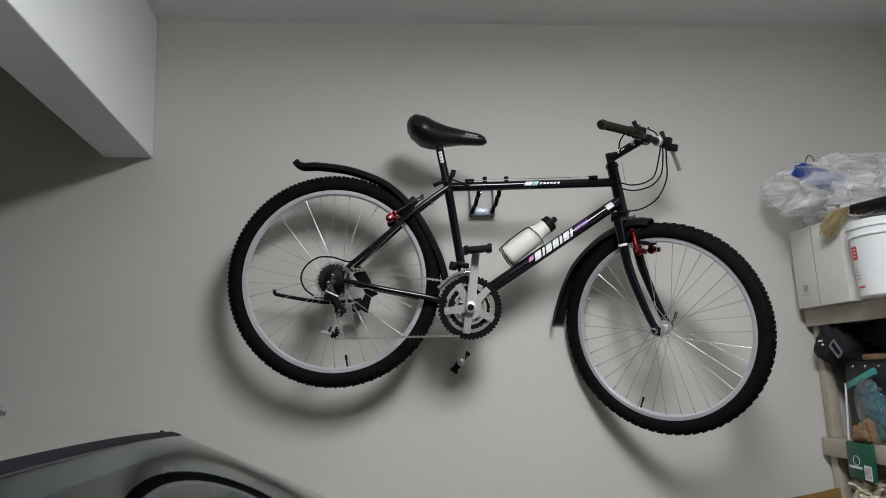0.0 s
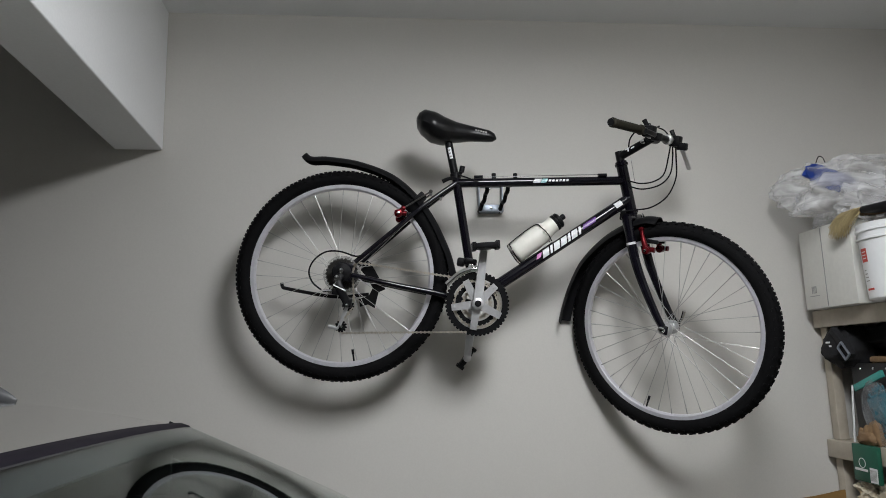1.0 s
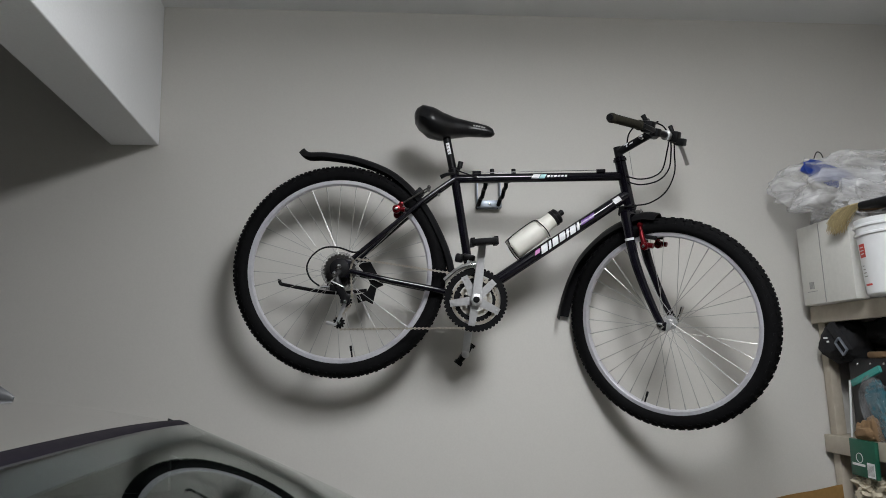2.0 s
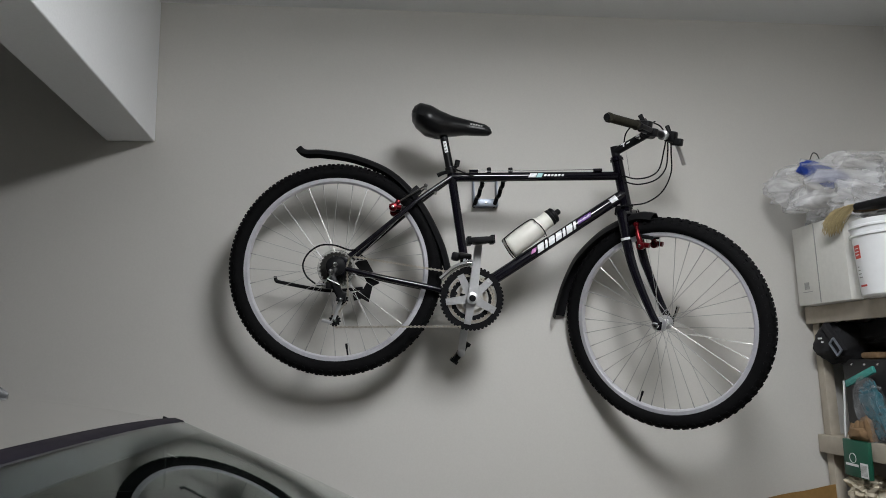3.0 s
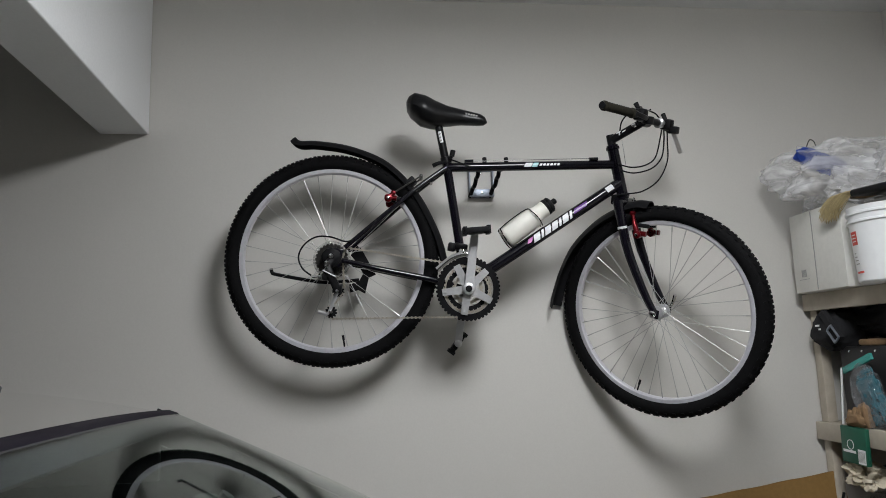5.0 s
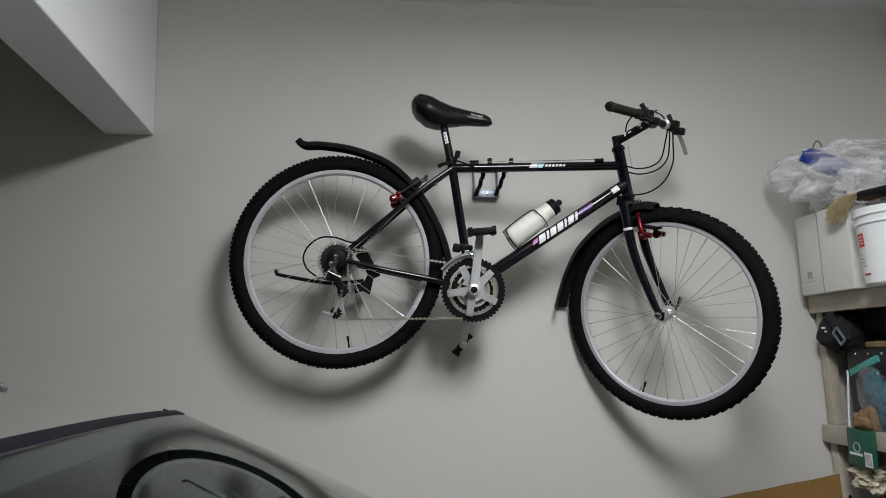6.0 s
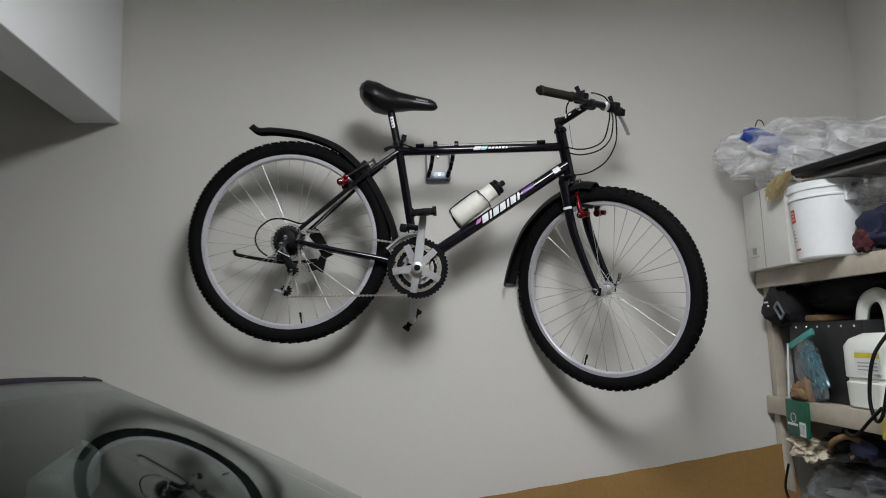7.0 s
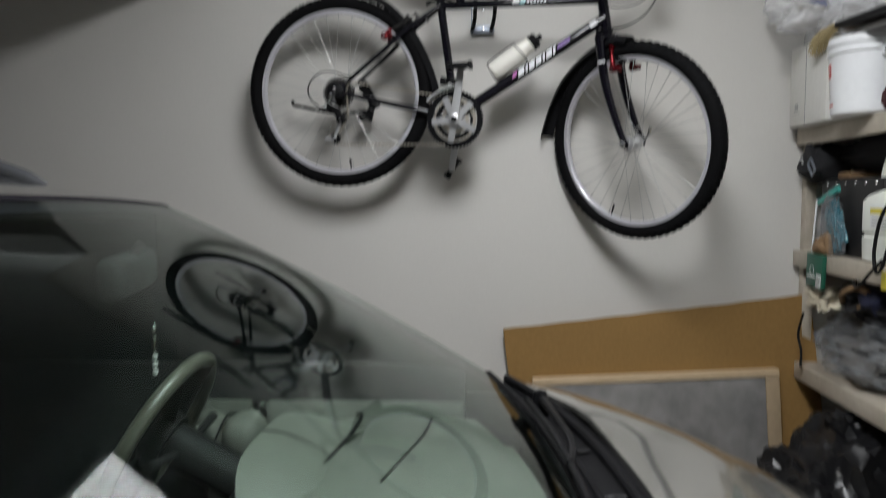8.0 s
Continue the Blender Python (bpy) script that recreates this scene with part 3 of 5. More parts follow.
        box(bm, FRONT.x - 0.010, FRONT.x + 0.016, s * 0.053 - 0.004, s * 0.053 + 0.004, FRONT.z - 0.014, FRONT.z + 0.014, 0.003)
    part("fork", bm, FRAME_PAINT, bike, "glossy black curved fork", STEER)
    part("fork_ring", tube_decal(crown + Vector((0, -0.050, 0.006)), Vector((0.931, -0.052, 0.210)), 0.0164, 0.084, 0.092, -70, 70), DECAL_WHITE, bike, "pale ring on the fork leg", STEER)
    # front axle nut and quick release
    bm = lathe([(0.009, -0.072), (0.012, -0.070), (0.012, -0.060), (0.008, -0.056)], "Y", 14, None, Matrix.Translation(FRONT))
    part("axle_cap", bm, CHROME, bike, "chrome axle cap", STEER)
    bm = tube(smooth_path([FRONT + Vector((0, 0.066, 0)), FRONT + Vector((0.010, 0.074, 0.020)), FRONT + Vector((0.018, 0.066, 0.052))], 4), 0.004, 8, r1=0.006)
    part("axle_release", bm, CHROME, bike, "chrome axle lever", STEER)
    # stem and bars
    quill = Vector((0.812, 0, 0.532))
    clamp = Vector((0.920, 0, 0.597))
    bm = tube([HEAD_TOP + AXIS * 0.012, quill + AXIS * 0.014], 0.0135, 14)
    tube([quill - AXIS * 0.004, clamp], 0.0135, 14, bm)
    lathe([(0.017, -0.024), (0.019, -0.022), (0.019, 0.022), (0.017, 0.024)], "Y", 16, bm, Matrix.Translation(clamp))
    part("stem", bm, BLACK_MATTE, bike, "black quill stem", STEER)
    for a, b, lo, hi in ((0.030, 0.046, 14, 30), (0.036, 0.041, -30, 14), (0.050, 0.062, -8, 8)):
        part("stem_decal", tube_decal(quill, clamp, 0.0135, a, b, lo, hi, 0.003), DECAL_WHITE, bike, "small white mark", STEER)
    part("stem_bolt", lathe([(0.002, -0.026), (0.007, -0.024), (0.008, -0.018), (0.008, -0.010)], "Y", 12, None, Matrix.Translation(clamp.lerp(quill, 0.24))), CHROME, bike, "chrome clamp bolt", STEER)
    bar = lambda s, f: Vector((clamp.x + 0.012 + 0.014 * min(f, 0.4) / 0.4 - 0.040 * max(0, f - 0.4) / 0.6, s * 0.288 * f, clamp.z + 0.004 - s * 0.017 * f))
    part("handlebar", tube([bar(-1, f / 8) for f in range(8, -1, -1)] + [bar(1, f / 8) for f in range(1, 7)], 0.0110, 12), BLACK_MATTE, bike, "black swept handlebar", STEER)
    for s in (-1, 1):
        a, b = bar(s, 0.50), bar(s, 0.97 if s < 0 else 0.78)
        d = (b - a).to_track_quat("Z", "Y").to_matrix().to_4x4()
        ln = (b - a).length
        prof = [(0.0115, 0.0), (0.0160, 0.001), (0.0160, 0.005)] + [(0.0126 + (0.0012 if k % 2 else 0), 0.008 + k * (ln - 0.020) / 21) for k in range(22)] + [(0.0148, ln - 0.008), (0.0150, ln), (0.0125, ln + 0.004), (0.004, ln + 0.004)]
        part("grip", lathe(prof, "Z", 20, None, Matrix.Translation(a) @ d), GRIP_RUBBER, bike, "worn olive-grey rubber grip", STEER)
        c = bar(s, 0.36 if s < 0 else 0.40)
        bm = slab(c.x - 0.014, c.x + 0.022, c.y - 0.018, c.y + 0.018, c.z - 0.016, c.z + 0.020, 0.006)
        box(bm, c.x + 0.016, c.x + 0.044, c.y - 0.014, c.y + 0.014, c.z - 0.026, c.z - 0.002, 0.004)
        tube([c + Vector((0.0, 0, 0.012)), c + Vector((-0.016, s * 0.004, 0.036))], 0.006, 8, bm, r1=0.008)
        part("shifter", bm, BLACK_PLASTIC, bike, "black thumb shifter and brake perch", STEER)
        lv = smooth_path([c + Vector((0.020, s * 0.004, -0.014)), c + Vector((0.026, s * 0.024, -0.034)), c + Vector((0.030, s * 0.055, -0.062)), c + Vector((0.032, s * 0.080, -0.084))], 5) if s > 0 else smooth_path([c + Vector((0.020, 0.004, -0.006)), c + Vector((0.034, -0.022, -0.010)), c + Vector((0.040, -0.060, -0.008)), c + Vector((0.038, -0.105, -0.004))], 5)
        part("lever_clamp", lathe([(0.013, -0.010), (0.0165, -0.008), (0.0165, 0.008), (0.013, 0.010)], "Y", 16, None, Matrix.Translation(bar(s, 0.24))), ALLOY, bike, "dull alloy lever clamp", STEER)
        part("brake_lever", sweep(bmesh.new(), lv, ring_section(0.0075, 8, 0.0042)), ALLOY if s > 0 else BLACK_MATTE, bike, "alloy brake lever" if s > 0 else "black brake lever", STEER)
    # cables looping from the bars to the frame
    runs = [
        [(0.982, 0.02, 0.608), (0.994, 0.06, 0.583), (0.984, 0.05, 0.5135), (0.946, 0.02, 0.473), (0.8915, -0.01, 0.449), (0.843, -0.020, 0.449)],
        [(0.992, 0.03, 0.606), (1.008, 0.06, 0.5796), (1.005, 0.05, 0.517), (0.967, 0.02, 0.465), (0.903, -0.01, 0.432), (0.855, -0.020, 0.430)],
        [(1.004, 0.03, 0.604), (1.020, 0.06, 0.578), (1.026, 0.05, 0.507), (0.996, 0.02, 0.431), (0.940, -0.01, 0.378), (0.883, -0.022, 0.3556), (0.828, -0.018, 0.341)],
        [(0.880, -0.16, 0.600), (0.9255, 0.0, 0.651), (0.959, 0.03, 0.654), (0.983, 0.04, 0.636)],
        [(0.850, -0.17, 0.592), (0.8645, -0.10, 0.623), (0.837, -0.08, 0.604), (0.823, -0.06, 0.577), (0.830, -0.03, 0.552)],
        [(0.2915, -0.02, 0.369), (0.328, -0.02, 0.363), (0.365, -0.014, 0.3565)],
    ]
    for r in runs:
        part("cable", tube(smooth_path(r, 9), 0.0025, 8), BLACK_PLASTIC, bike, "black cable housing")
    part("cable", tube([(0.844, -0.02, 0.530), (0.869, -0.02, 0.449)], 0.0009, 6), CHROME, bike, "bare brake wire")
    part("cable", tube([between(CLUSTER, TOP_END, 0.12) + Vector((0, -0.012, 0.017)), between(CLUSTER, TOP_END, 0.86) + Vector((0, -0.008, 0.021))], 0.0011, 6), CHROME, bike, "bare shift wire")
    for u in (0.12, 0.86):
        p = between(CLUSTER, TOP_END, u)
        part("cable_stop", tube([p + Vector((-0.014, -0.010, 0.015)), p + Vector((0.014, -0.010, 0.021))], 0.0058, 8), FRAME_PAINT, bike)
    part("cable", tube(smooth_path([(0.040, -0.072, 0.052), (0.019, -0.074, 0.044), (-0.030, -0.078, 0.050), (-0.073, -0.080, 0.041), (-0.104, -0.080, 0.010), (-0.113, -0.080, -0.028), (-0.095, -0.082, -0.060), (-0.064, -0.086, -0.0775)], 7), 0.0027, 8), BLACK_PLASTIC, bike, "black cable housing loop")
    # brakes
    none = Matrix.Identity(4)
    for y in (-0.060, 0.060):
        brake_arm(bike, (0.126, y, 0.202), (0.138, y * 0.93, 0.222), none, "red anodised rear brake arm")
        part("brake_link", tube([(0.142, y * 0.9, 0.226), (0.212, y * 0.45, 0.294)], 0.0026, 8), SPROCKET_STEEL, bike, "dark brake link")
    part("link_yoke", lathe([(0.002, -0.032), (0.006, -0.030), (0.006, 0.030), (0.002, 0.032)], "Y", 12, None, Matrix.Translation((0.215, 0, 0.297))), SPROCKET_STEEL, bike)
    for y in (-0.056, 0.056):
        brake_arm(bike, (0.970, y, 0.240), (0.938, y * 0.76, 0.303), STEER, "red anodised front brake arm")
        part("brake_link", tube([(0.938, y * 0.72, 0.305), (0.916, 0, 0.352)], 0.0014, 6), CHROME, bike, "bright straddle wire", STEER)
    # mudguards
    rear = smooth_path([Vector((x, 0, z)) for x, z in ((-0.208, 0.354), (-0.186, 0.3445), (-0.132, 0.3535), (-0.0213, 0.3545), (0.102, 0.325), (0.212, 0.246), (0.297, 0.137), (0.339, 0.053), (0.345, 0.022))], 6)
    part("rear_mudguard", channel(rear, 0.056, 0.020, tip=0.30), BLACK_PLASTIC, bike, "black plastic rear mudguard flicked up at its tip")
    part("guard_bracket", slab(-0.012, 0.014, -0.026, 0.026, -0.020, 0.024, 0.004, 2, Matrix.Translation((0.180, 0, 0.268)) @ Matrix.Rotation(radians(38), 4, "Y")), BLACK_PLASTIC, bike)
    part("guard_bracket", slab(0.338, 0.364, -0.014, 0.014, 0.076, 0.104, 0.006), BLACK_PLASTIC, bike, "black guard clip on the seat tube")
    front = smooth_path([Vector((x, 0, z)) for x, z in ((0.650, -0.070), (0.660, -0.010), (0.683, 0.074), (0.725, 0.168), (0.797, 0.257), (0.872, 0.313), (0.930, 0.341), (0.978, 0.344))], 6)
    bm = channel(front, 0.066, 0.022, tip=1.0)
    place = BIKE @ STEER
    for v in bm.verts:  # the limp lower end is bent off the wall
        v.co = place.inverted() @ (place @ v.co - Vector((0, 0.050 * min(1, max(0, (0.15 - v.co.z) / 0.22)), 0)))
    part("front_mudguard", bm, BLACK_PLASTIC, bike, "black plastic front mudguard", STEER)
    part("guard_bracket", slab(crown.x - 0.040, crown.x - 0.006, -0.020, 0.020, crown.z - 0.010, crown.z + 0.022, 0.006), BLACK_PLASTIC, bike, "", STEER)
    # drive train
    Y = -0.052
    for r, ri, teeth, y, mat in ((0.0990, 0.0790, 48, Y - 0.004, BLACK_MATTE), (0.0740, 0.0690, 36, Y + 0.002, CHAIN_STEEL), (0.0680, 0.0540, 30, Y + 0.006, BLACK_MATTE), (0.0470, 0.0380, 22, Y + 0.012, CHAIN_STEEL)):
        part("chainring", chainring(r, ri, teeth, y, 0.003), mat, bike, "black steel chainring" if mat is BLACK_MATTE else "worn bright steel chainring", Matrix.Translation(BB))
    bm = lathe([(0.012, Y - 0.012), (0.020, Y - 0.010), (0.021, Y + 0.002), (0.012, Y + 0.004)], "Y", 20)
    for k in range(5):
        m = Matrix.Rotation(radians(-(90 + 72 * k + 36)), 4, "Y")
        vs = bmesh.ops.create_cube(bm, size=1)["verts"]
        for v in vs:
            far = v.co.x > 0
            v.co = m @ Vector((0.082 if far else 0.014, Y - 0.009 + v.co.y * 0.007, v.co.z * (0.021 if far else 0.026)))
        lathe([(0.001, -0.0018), (0.0042, -0.0012), (0.0045, 0.002)], "Y", 10, bm, m @ Matrix.Translation((0.073, Y - 0.0125, 0)))
    part("crank_spider", bm, ALLOY, bike, "silver five-arm crank spider", Matrix.Translation(BB))

    def crank(y, sign, lean):
        tip = Vector((lean * 0.178, y + sign * -0.006, -sign * 0.178))
        path = [Vector((0, y, 0)), tip * 0.5 + Vector((0, y * 0.5, 0)), tip]
        bm = sweep(bmesh.new(), path, lambda t: [(x * (1 - 0.28 * t), z) for x, z in ((-0.0145, -0.0065), (0.0145, -0.0065), (0.016, 0), (0.0145, 0.0065), (-0.0145, 0.0065), (-0.016, 0))])
        for c, r in ((Vector((0, y, 0)), 0.018), (tip, 0.0125)):
            lathe([(r * 0.7, -0.0085), (r, -0.006), (r, 0.006), (r * 0.7, 0.0085)], "Y", 18, bm, Matrix.Translation(c))
        return bm, tip

    for y, sign in ((-0.078, -1), (0.078, 1)):
        bm, tip = crank(y, sign, -0.05 if sign < 0 else 0.04)
        arm = part("crank_arm", bm, ALLOY, bike, "dull silver crank arm", Matrix.Translation(BB))
        part("crank_bolt", lathe([(0.002, -0.004), (0.010, -0.003), (0.011, 0.003), (0.002, 0.004)], "Y", 16, None, Matrix.Translation((0, y + sign * 0.008, 0))), BLACK_PLASTIC, arm, "black bolt cap")
        ln, tilt = (0.066, -14) if sign < 0 else (0.056, -64)
        m = Matrix.Translation(tip + Vector((0, sign * 0.012, 0))) @ Matrix.Rotation(radians(tilt), 4, "Y")
        bm = tube([(0, 0, 0), (0, sign * ln, 0)], 0.0075, 10)
        for e in (0.006, ln):
            box(bm, -0.036, 0.036, sign * e - 0.003, sign * e + 0.003, -0.008, 0.008, 0.002)
        for x in (-0.036, 0.036):
            box(bm, x - 0.003, x + 0.003, min(sign * 0.004, sign * ln), max(sign * 0.004, sign * ln), -0.008, 0.008, 0.002)
            for k in range(4):
                y0 = sign * (0.010 + k * ln * 0.24)
                box(bm, x - 0.006, x + 0.006, y0 - 0.004, y0 + 0.004, -0.0125, 0.0125)
        box(bm, -0.024, 0.024, min(0, sign * ln * 0.95), max(0, sign * ln * 0.95), -0.0095, 0.0095, 0.005)
        part("pedal", bm, BLACK_PLASTIC, arm, "black cage pedal", m)
    # cassette, derailleurs and chain
    bm = bmesh.new()
    for k, r in enumerate((0.022, 0.025, 0.028, 0.032, 0.037, 0.043, 0.050)):
        bm2 = chainring(r, 0.016, int(r * 500), -0.060 + k * 0.0055, 0.0022)
        me = bpy.data.meshes.new("tmp")
        bm2.to_mesh(me)
        bm2.free()
        bm.from_mesh(me)
        bpy.data.meshes.remove(me)
    part("cassette", bm, SPROCKET_STEEL, bike, "oily steel rear sprockets", Matrix.Translation(REAR), smooth=False)
    part("spoke_guard", lathe([(0.058, -0.0235), (0.060, -0.022), (0.030, -0.020), (0.030, -0.0215)], "Y", 36, None, None, close=True), SMOKE_FILM, bike, "smoky clear spoke guard", Matrix.Translation(REAR))
    bm = lathe([(0.004, -0.081), (0.026, -0.080), (0.030, -0.077), (0.030, -0.071), (0.010, -0.069)], "Y", 24)
    part("axle_guard", bm, BLACK_PLASTIC, bike, "black hub end guard", Matrix.Translation(REAR + Vector((0.003, 0, 0.004))))
    part("axle_nut", lathe([(0.002, -0.094), (0.0075, -0.093), (0.0085, -0.088), (0.0085, -0.080)], "Y", 12), CHROME, bike, "chrome axle nut", Matrix.Translation(REAR + Vector((0.003, 0, 0.008))))
    bm = sweep(bmesh.new(), smooth_path([(-0.010, -0.084, -0.020), (-0.020, -0.090, -0.040), (-0.006, -0.094, -0.066), (0.016, -0.088, -0.096), (0.024, -0.084, -0.112)], 4), ring_section(0.013, 8, 0.009))
    box(bm, -0.042, -0.008, -0.096, -0.078, -0.086, -0.066, 0.005)
    box(bm, 0.008, 0.036, -0.094, -0.072, -0.118, -0.086, 0.005)
    der = part("rear_derailleur", bm, BLACK_MATTE, bike, "black and chrome rear derailleur")
    part("linkage", tube([(-0.030, -0.099, -0.058), (0.012, -0.099, -0.070)], 0.0050, 8), CHROME, der, "chrome linkage bar")
    part("linkage", tube([(-0.034, -0.098, -0.074), (-0.016, -0.099, -0.036)], 0.0038, 8), CHROME, der, "chrome linkage bar")
    part("cable_barrel", tube([(-0.058, -0.090, -0.082), (-0.036, -0.092, -0.076)], 0.0052, 10), CHROME, der, "chrome cable barrel")
    for x, z, r in ((-0.0218, -0.0345, 0.0095), (-0.034, -0.079, 0.007), (0.024, -0.112, 0.006)):
        part("pivot_bolt", lathe([(0.2 * r, -0.106), (0.9 * r, -0.105), (r, -0.100), (r, -0.094)], "Y", 14, None, Matrix.Translation((x, 0, z))), CHROME, der, "chrome pivot bolt")
    jock = Vector((0.0155, -0.080, -0.178))
    up = Vector((0.026, -0.078, -0.112))
    bm = bmesh.new()
    for s in (-0.0075, 0.0075):
        sweep(bm, [up + Vector((0, s, 0.006)), between(up, jock, 0.5) + Vector((-0.004, s, 0)), jock + Vector((-0.004, s, 0)), jock + Vector((-0.010, s, -0.008)), jock + Vector((-0.038, s, -0.006))], ring_section(0.0052, 6, 0.0012))
    part("jockey_bolt", lathe([(0.001, -0.012), (0.006, -0.011), (0.007, -0.008)], "Y", 12, None, Matrix.Translation(jock)), CHROME, der, "chrome jockey bolt")
    part("cage", bm, ALLOY, der, "alloy derailleur cage")
    for c in (up, jock):
        part("jockey_wheel", chainring(0.0165, 0.004, 11, 0, 0.005), BLACK_PLASTIC, der, "", Matrix.Translation(c))
    bm = sweep(bmesh.new(), smooth_path([BB + Vector((0.006, -0.062, 0.108)), BB + Vector((-0.030, -0.062, 0.106)), BB + Vector((-0.070, -0.062, 0.084)), BB + Vector((-0.106, -0.062, 0.042))], 5), ring_section(0.009, 8, 0.004))
    box(bm, BB.x - 0.048, BB.x - 0.018, -0.052, -0.016, BB.z + 0.096, BB.z + 0.122, 0.005)
    part("front_derailleur", bm, CHROME, bike, "chrome front derailleur cage")
    part("derailleur_band", slab(BB.x - 0.062, BB.x - 0.02, -0.024, 0.022, BB.z + 0.118, BB.z + 0.142, 0.006), BLACK_MATTE, bike)
    cy = -0.048
    loop = [up + Vector((0.012, 0.03, 0.018)), REAR + Vector((0.034, cy + 0.0, 0.014)), REAR + Vector((0.040, cy, 0.044)), BB + Vector((-0.060, cy, 0.071)), BB + Vector((0.0, cy, 0.068)), BB + Vector((0.040, cy, 0.055)), BB + Vector((0.066, cy, 0.016)), BB + Vector((0.066, cy, -0.020)), BB + Vector((0.052, cy, -0.058)), BB + Vector((0.010, cy - 0.004, -0.092)), BB + Vector((-0.03, cy - 0.008, -0.094)), jock + Vector((0.004, 0.004, -0.020)), jock + Vector((-0.016, 0.002, -0.006)), jock + Vector((-0.012, 0.002, 0.012)), between(jock, up, 0.5) + Vector((0.006, 0, 0)), up + Vector((0.016, 0, 0.0))]
    part("chain", chain_mesh(loop), CHAIN_STEEL, bike, "oily brown steel chain", None, smooth=False)
    # kickstand folded back past the hub
    part("kickstand", tube(smooth_path([(0.070, 0.080, -0.062), (-0.02, 0.082, -0.086), (-0.090, 0.082, -0.0915), (-0.200, 0.082, -0.090), (-0.216, 0.082, -0.086), (-0.221, 0.082, -0.074)], 5), 0.0060, 10), BLACK_MATTE, bike, "black folded kickstand")
    outline = [(0.036, 0.0525), (0.060, 0.040), (0.122, -0.036), (0.101, -0.050), (0.098, -0.104), (0.074, -0.096), (0.050, -0.108), (0.040, -0.084), (0.072, -0.066), (0.080, -0.040), (0.052, -0.006), (0.030, 0.012)]
    bm = bmesh.new()
    rings = [[bm.verts.new((x, y, z)) for x, z in outline] for y in (0.066, 0.078)]
    for k in range(len(outline)):
        n = (k + 1) % len(outline)
        bm.faces.new((rings[0][k], rings[0][n], rings[1][n], rings[1][k]))
    bm.faces.new(rings[0])
    bm.faces.new(rings[1][::-1])
    part("kickstand_mount", bm, BLACK_PLASTIC, bike, "black kickstand bracket behind the hub", None, smooth=False)
    # bottle cage on the down tube
    d = (d1 - d0).normalized()
    up_ = Vector((-d.z, 0, d.x))
    base = d0 + d * 0.186 + up_ * 0.0185
    bm = bmesh.new()
    for s in (-1, 1):
        tube(smooth_path([base + d * 0.115 + Vector((0, s * 0.012, 0)), base + d * 0.01 + Vector((0, s * 0.014, 0)), base - d * 0.010 + up_ * 0.006 + Vector((0, s * 0.02, 0)), base - d * 0.010 + up_ * 0.060 + Vector((0, s * 0.024, 0)), base + d * 0.002 + up_ * 0.074 + Vector((0, s * 0.026, 0)), base + d * 0.095 + up_ * 0.079 + Vector((0, s * 0.020, 0)), base + d * 0.105 + up_ * 0.060 + Vector((0, s * 0.042, 0)), base + d * 0.112 + up_ * 0.030 + Vector((0, s * 0.040, 0)), base + d * 0.115 + up_ * 0.006 + Vector((0, s * 0.014, 0))], 5), 0.0019, 8, bm)
    part("bottle_cage", bm, BLACK_MATTE, bike, "black wire bottle cage")
    m = BIKE @ Matrix.Translation(base + up_ * 0.0370 - d * 0.010) @ Matrix.Rotation(math.atan2(d.x, d.z) - radians(4.0), 4, "Y")
    b = thing("water_bottle", "cream white plastic water bottle in the bicycle's cage", "bottle", m)
    part("body", lathe([(0.004, 0.002), (0.030, 0.0), (0.0345, 0.004), (0.036, 0.012), (0.036, 0.108), (0.0355, 0.117), (0.033, 0.124), (0.029, 0.130), (0.0265, 0.136), (0.0255, 0.152), (0.0265, 0.166)], "Z", 32), BOTTLE_PLASTIC, b)
    cap = part("cap", lathe([(0.0262, 0.166), (0.0275, 0.168), (0.0275, 0.176), (0.0245, 0.1775), (0.0245, 0.180), (0.0265, 0.1815), (0.0265, 0.188), (0.022, 0.192), (0.010, 0.194), (0.009, 0.200), (0.004, 0.201)], "Z", 28), BLACK_PLASTIC, b, "black screw cap")
    part("spout", lathe([(0.006, 0.199), (0.0095, 0.201), (0.0095, 0.208), (0.006, 0.211)], "Z", 16), BLACK_PLASTIC, cap)
    return bike


bicycle()


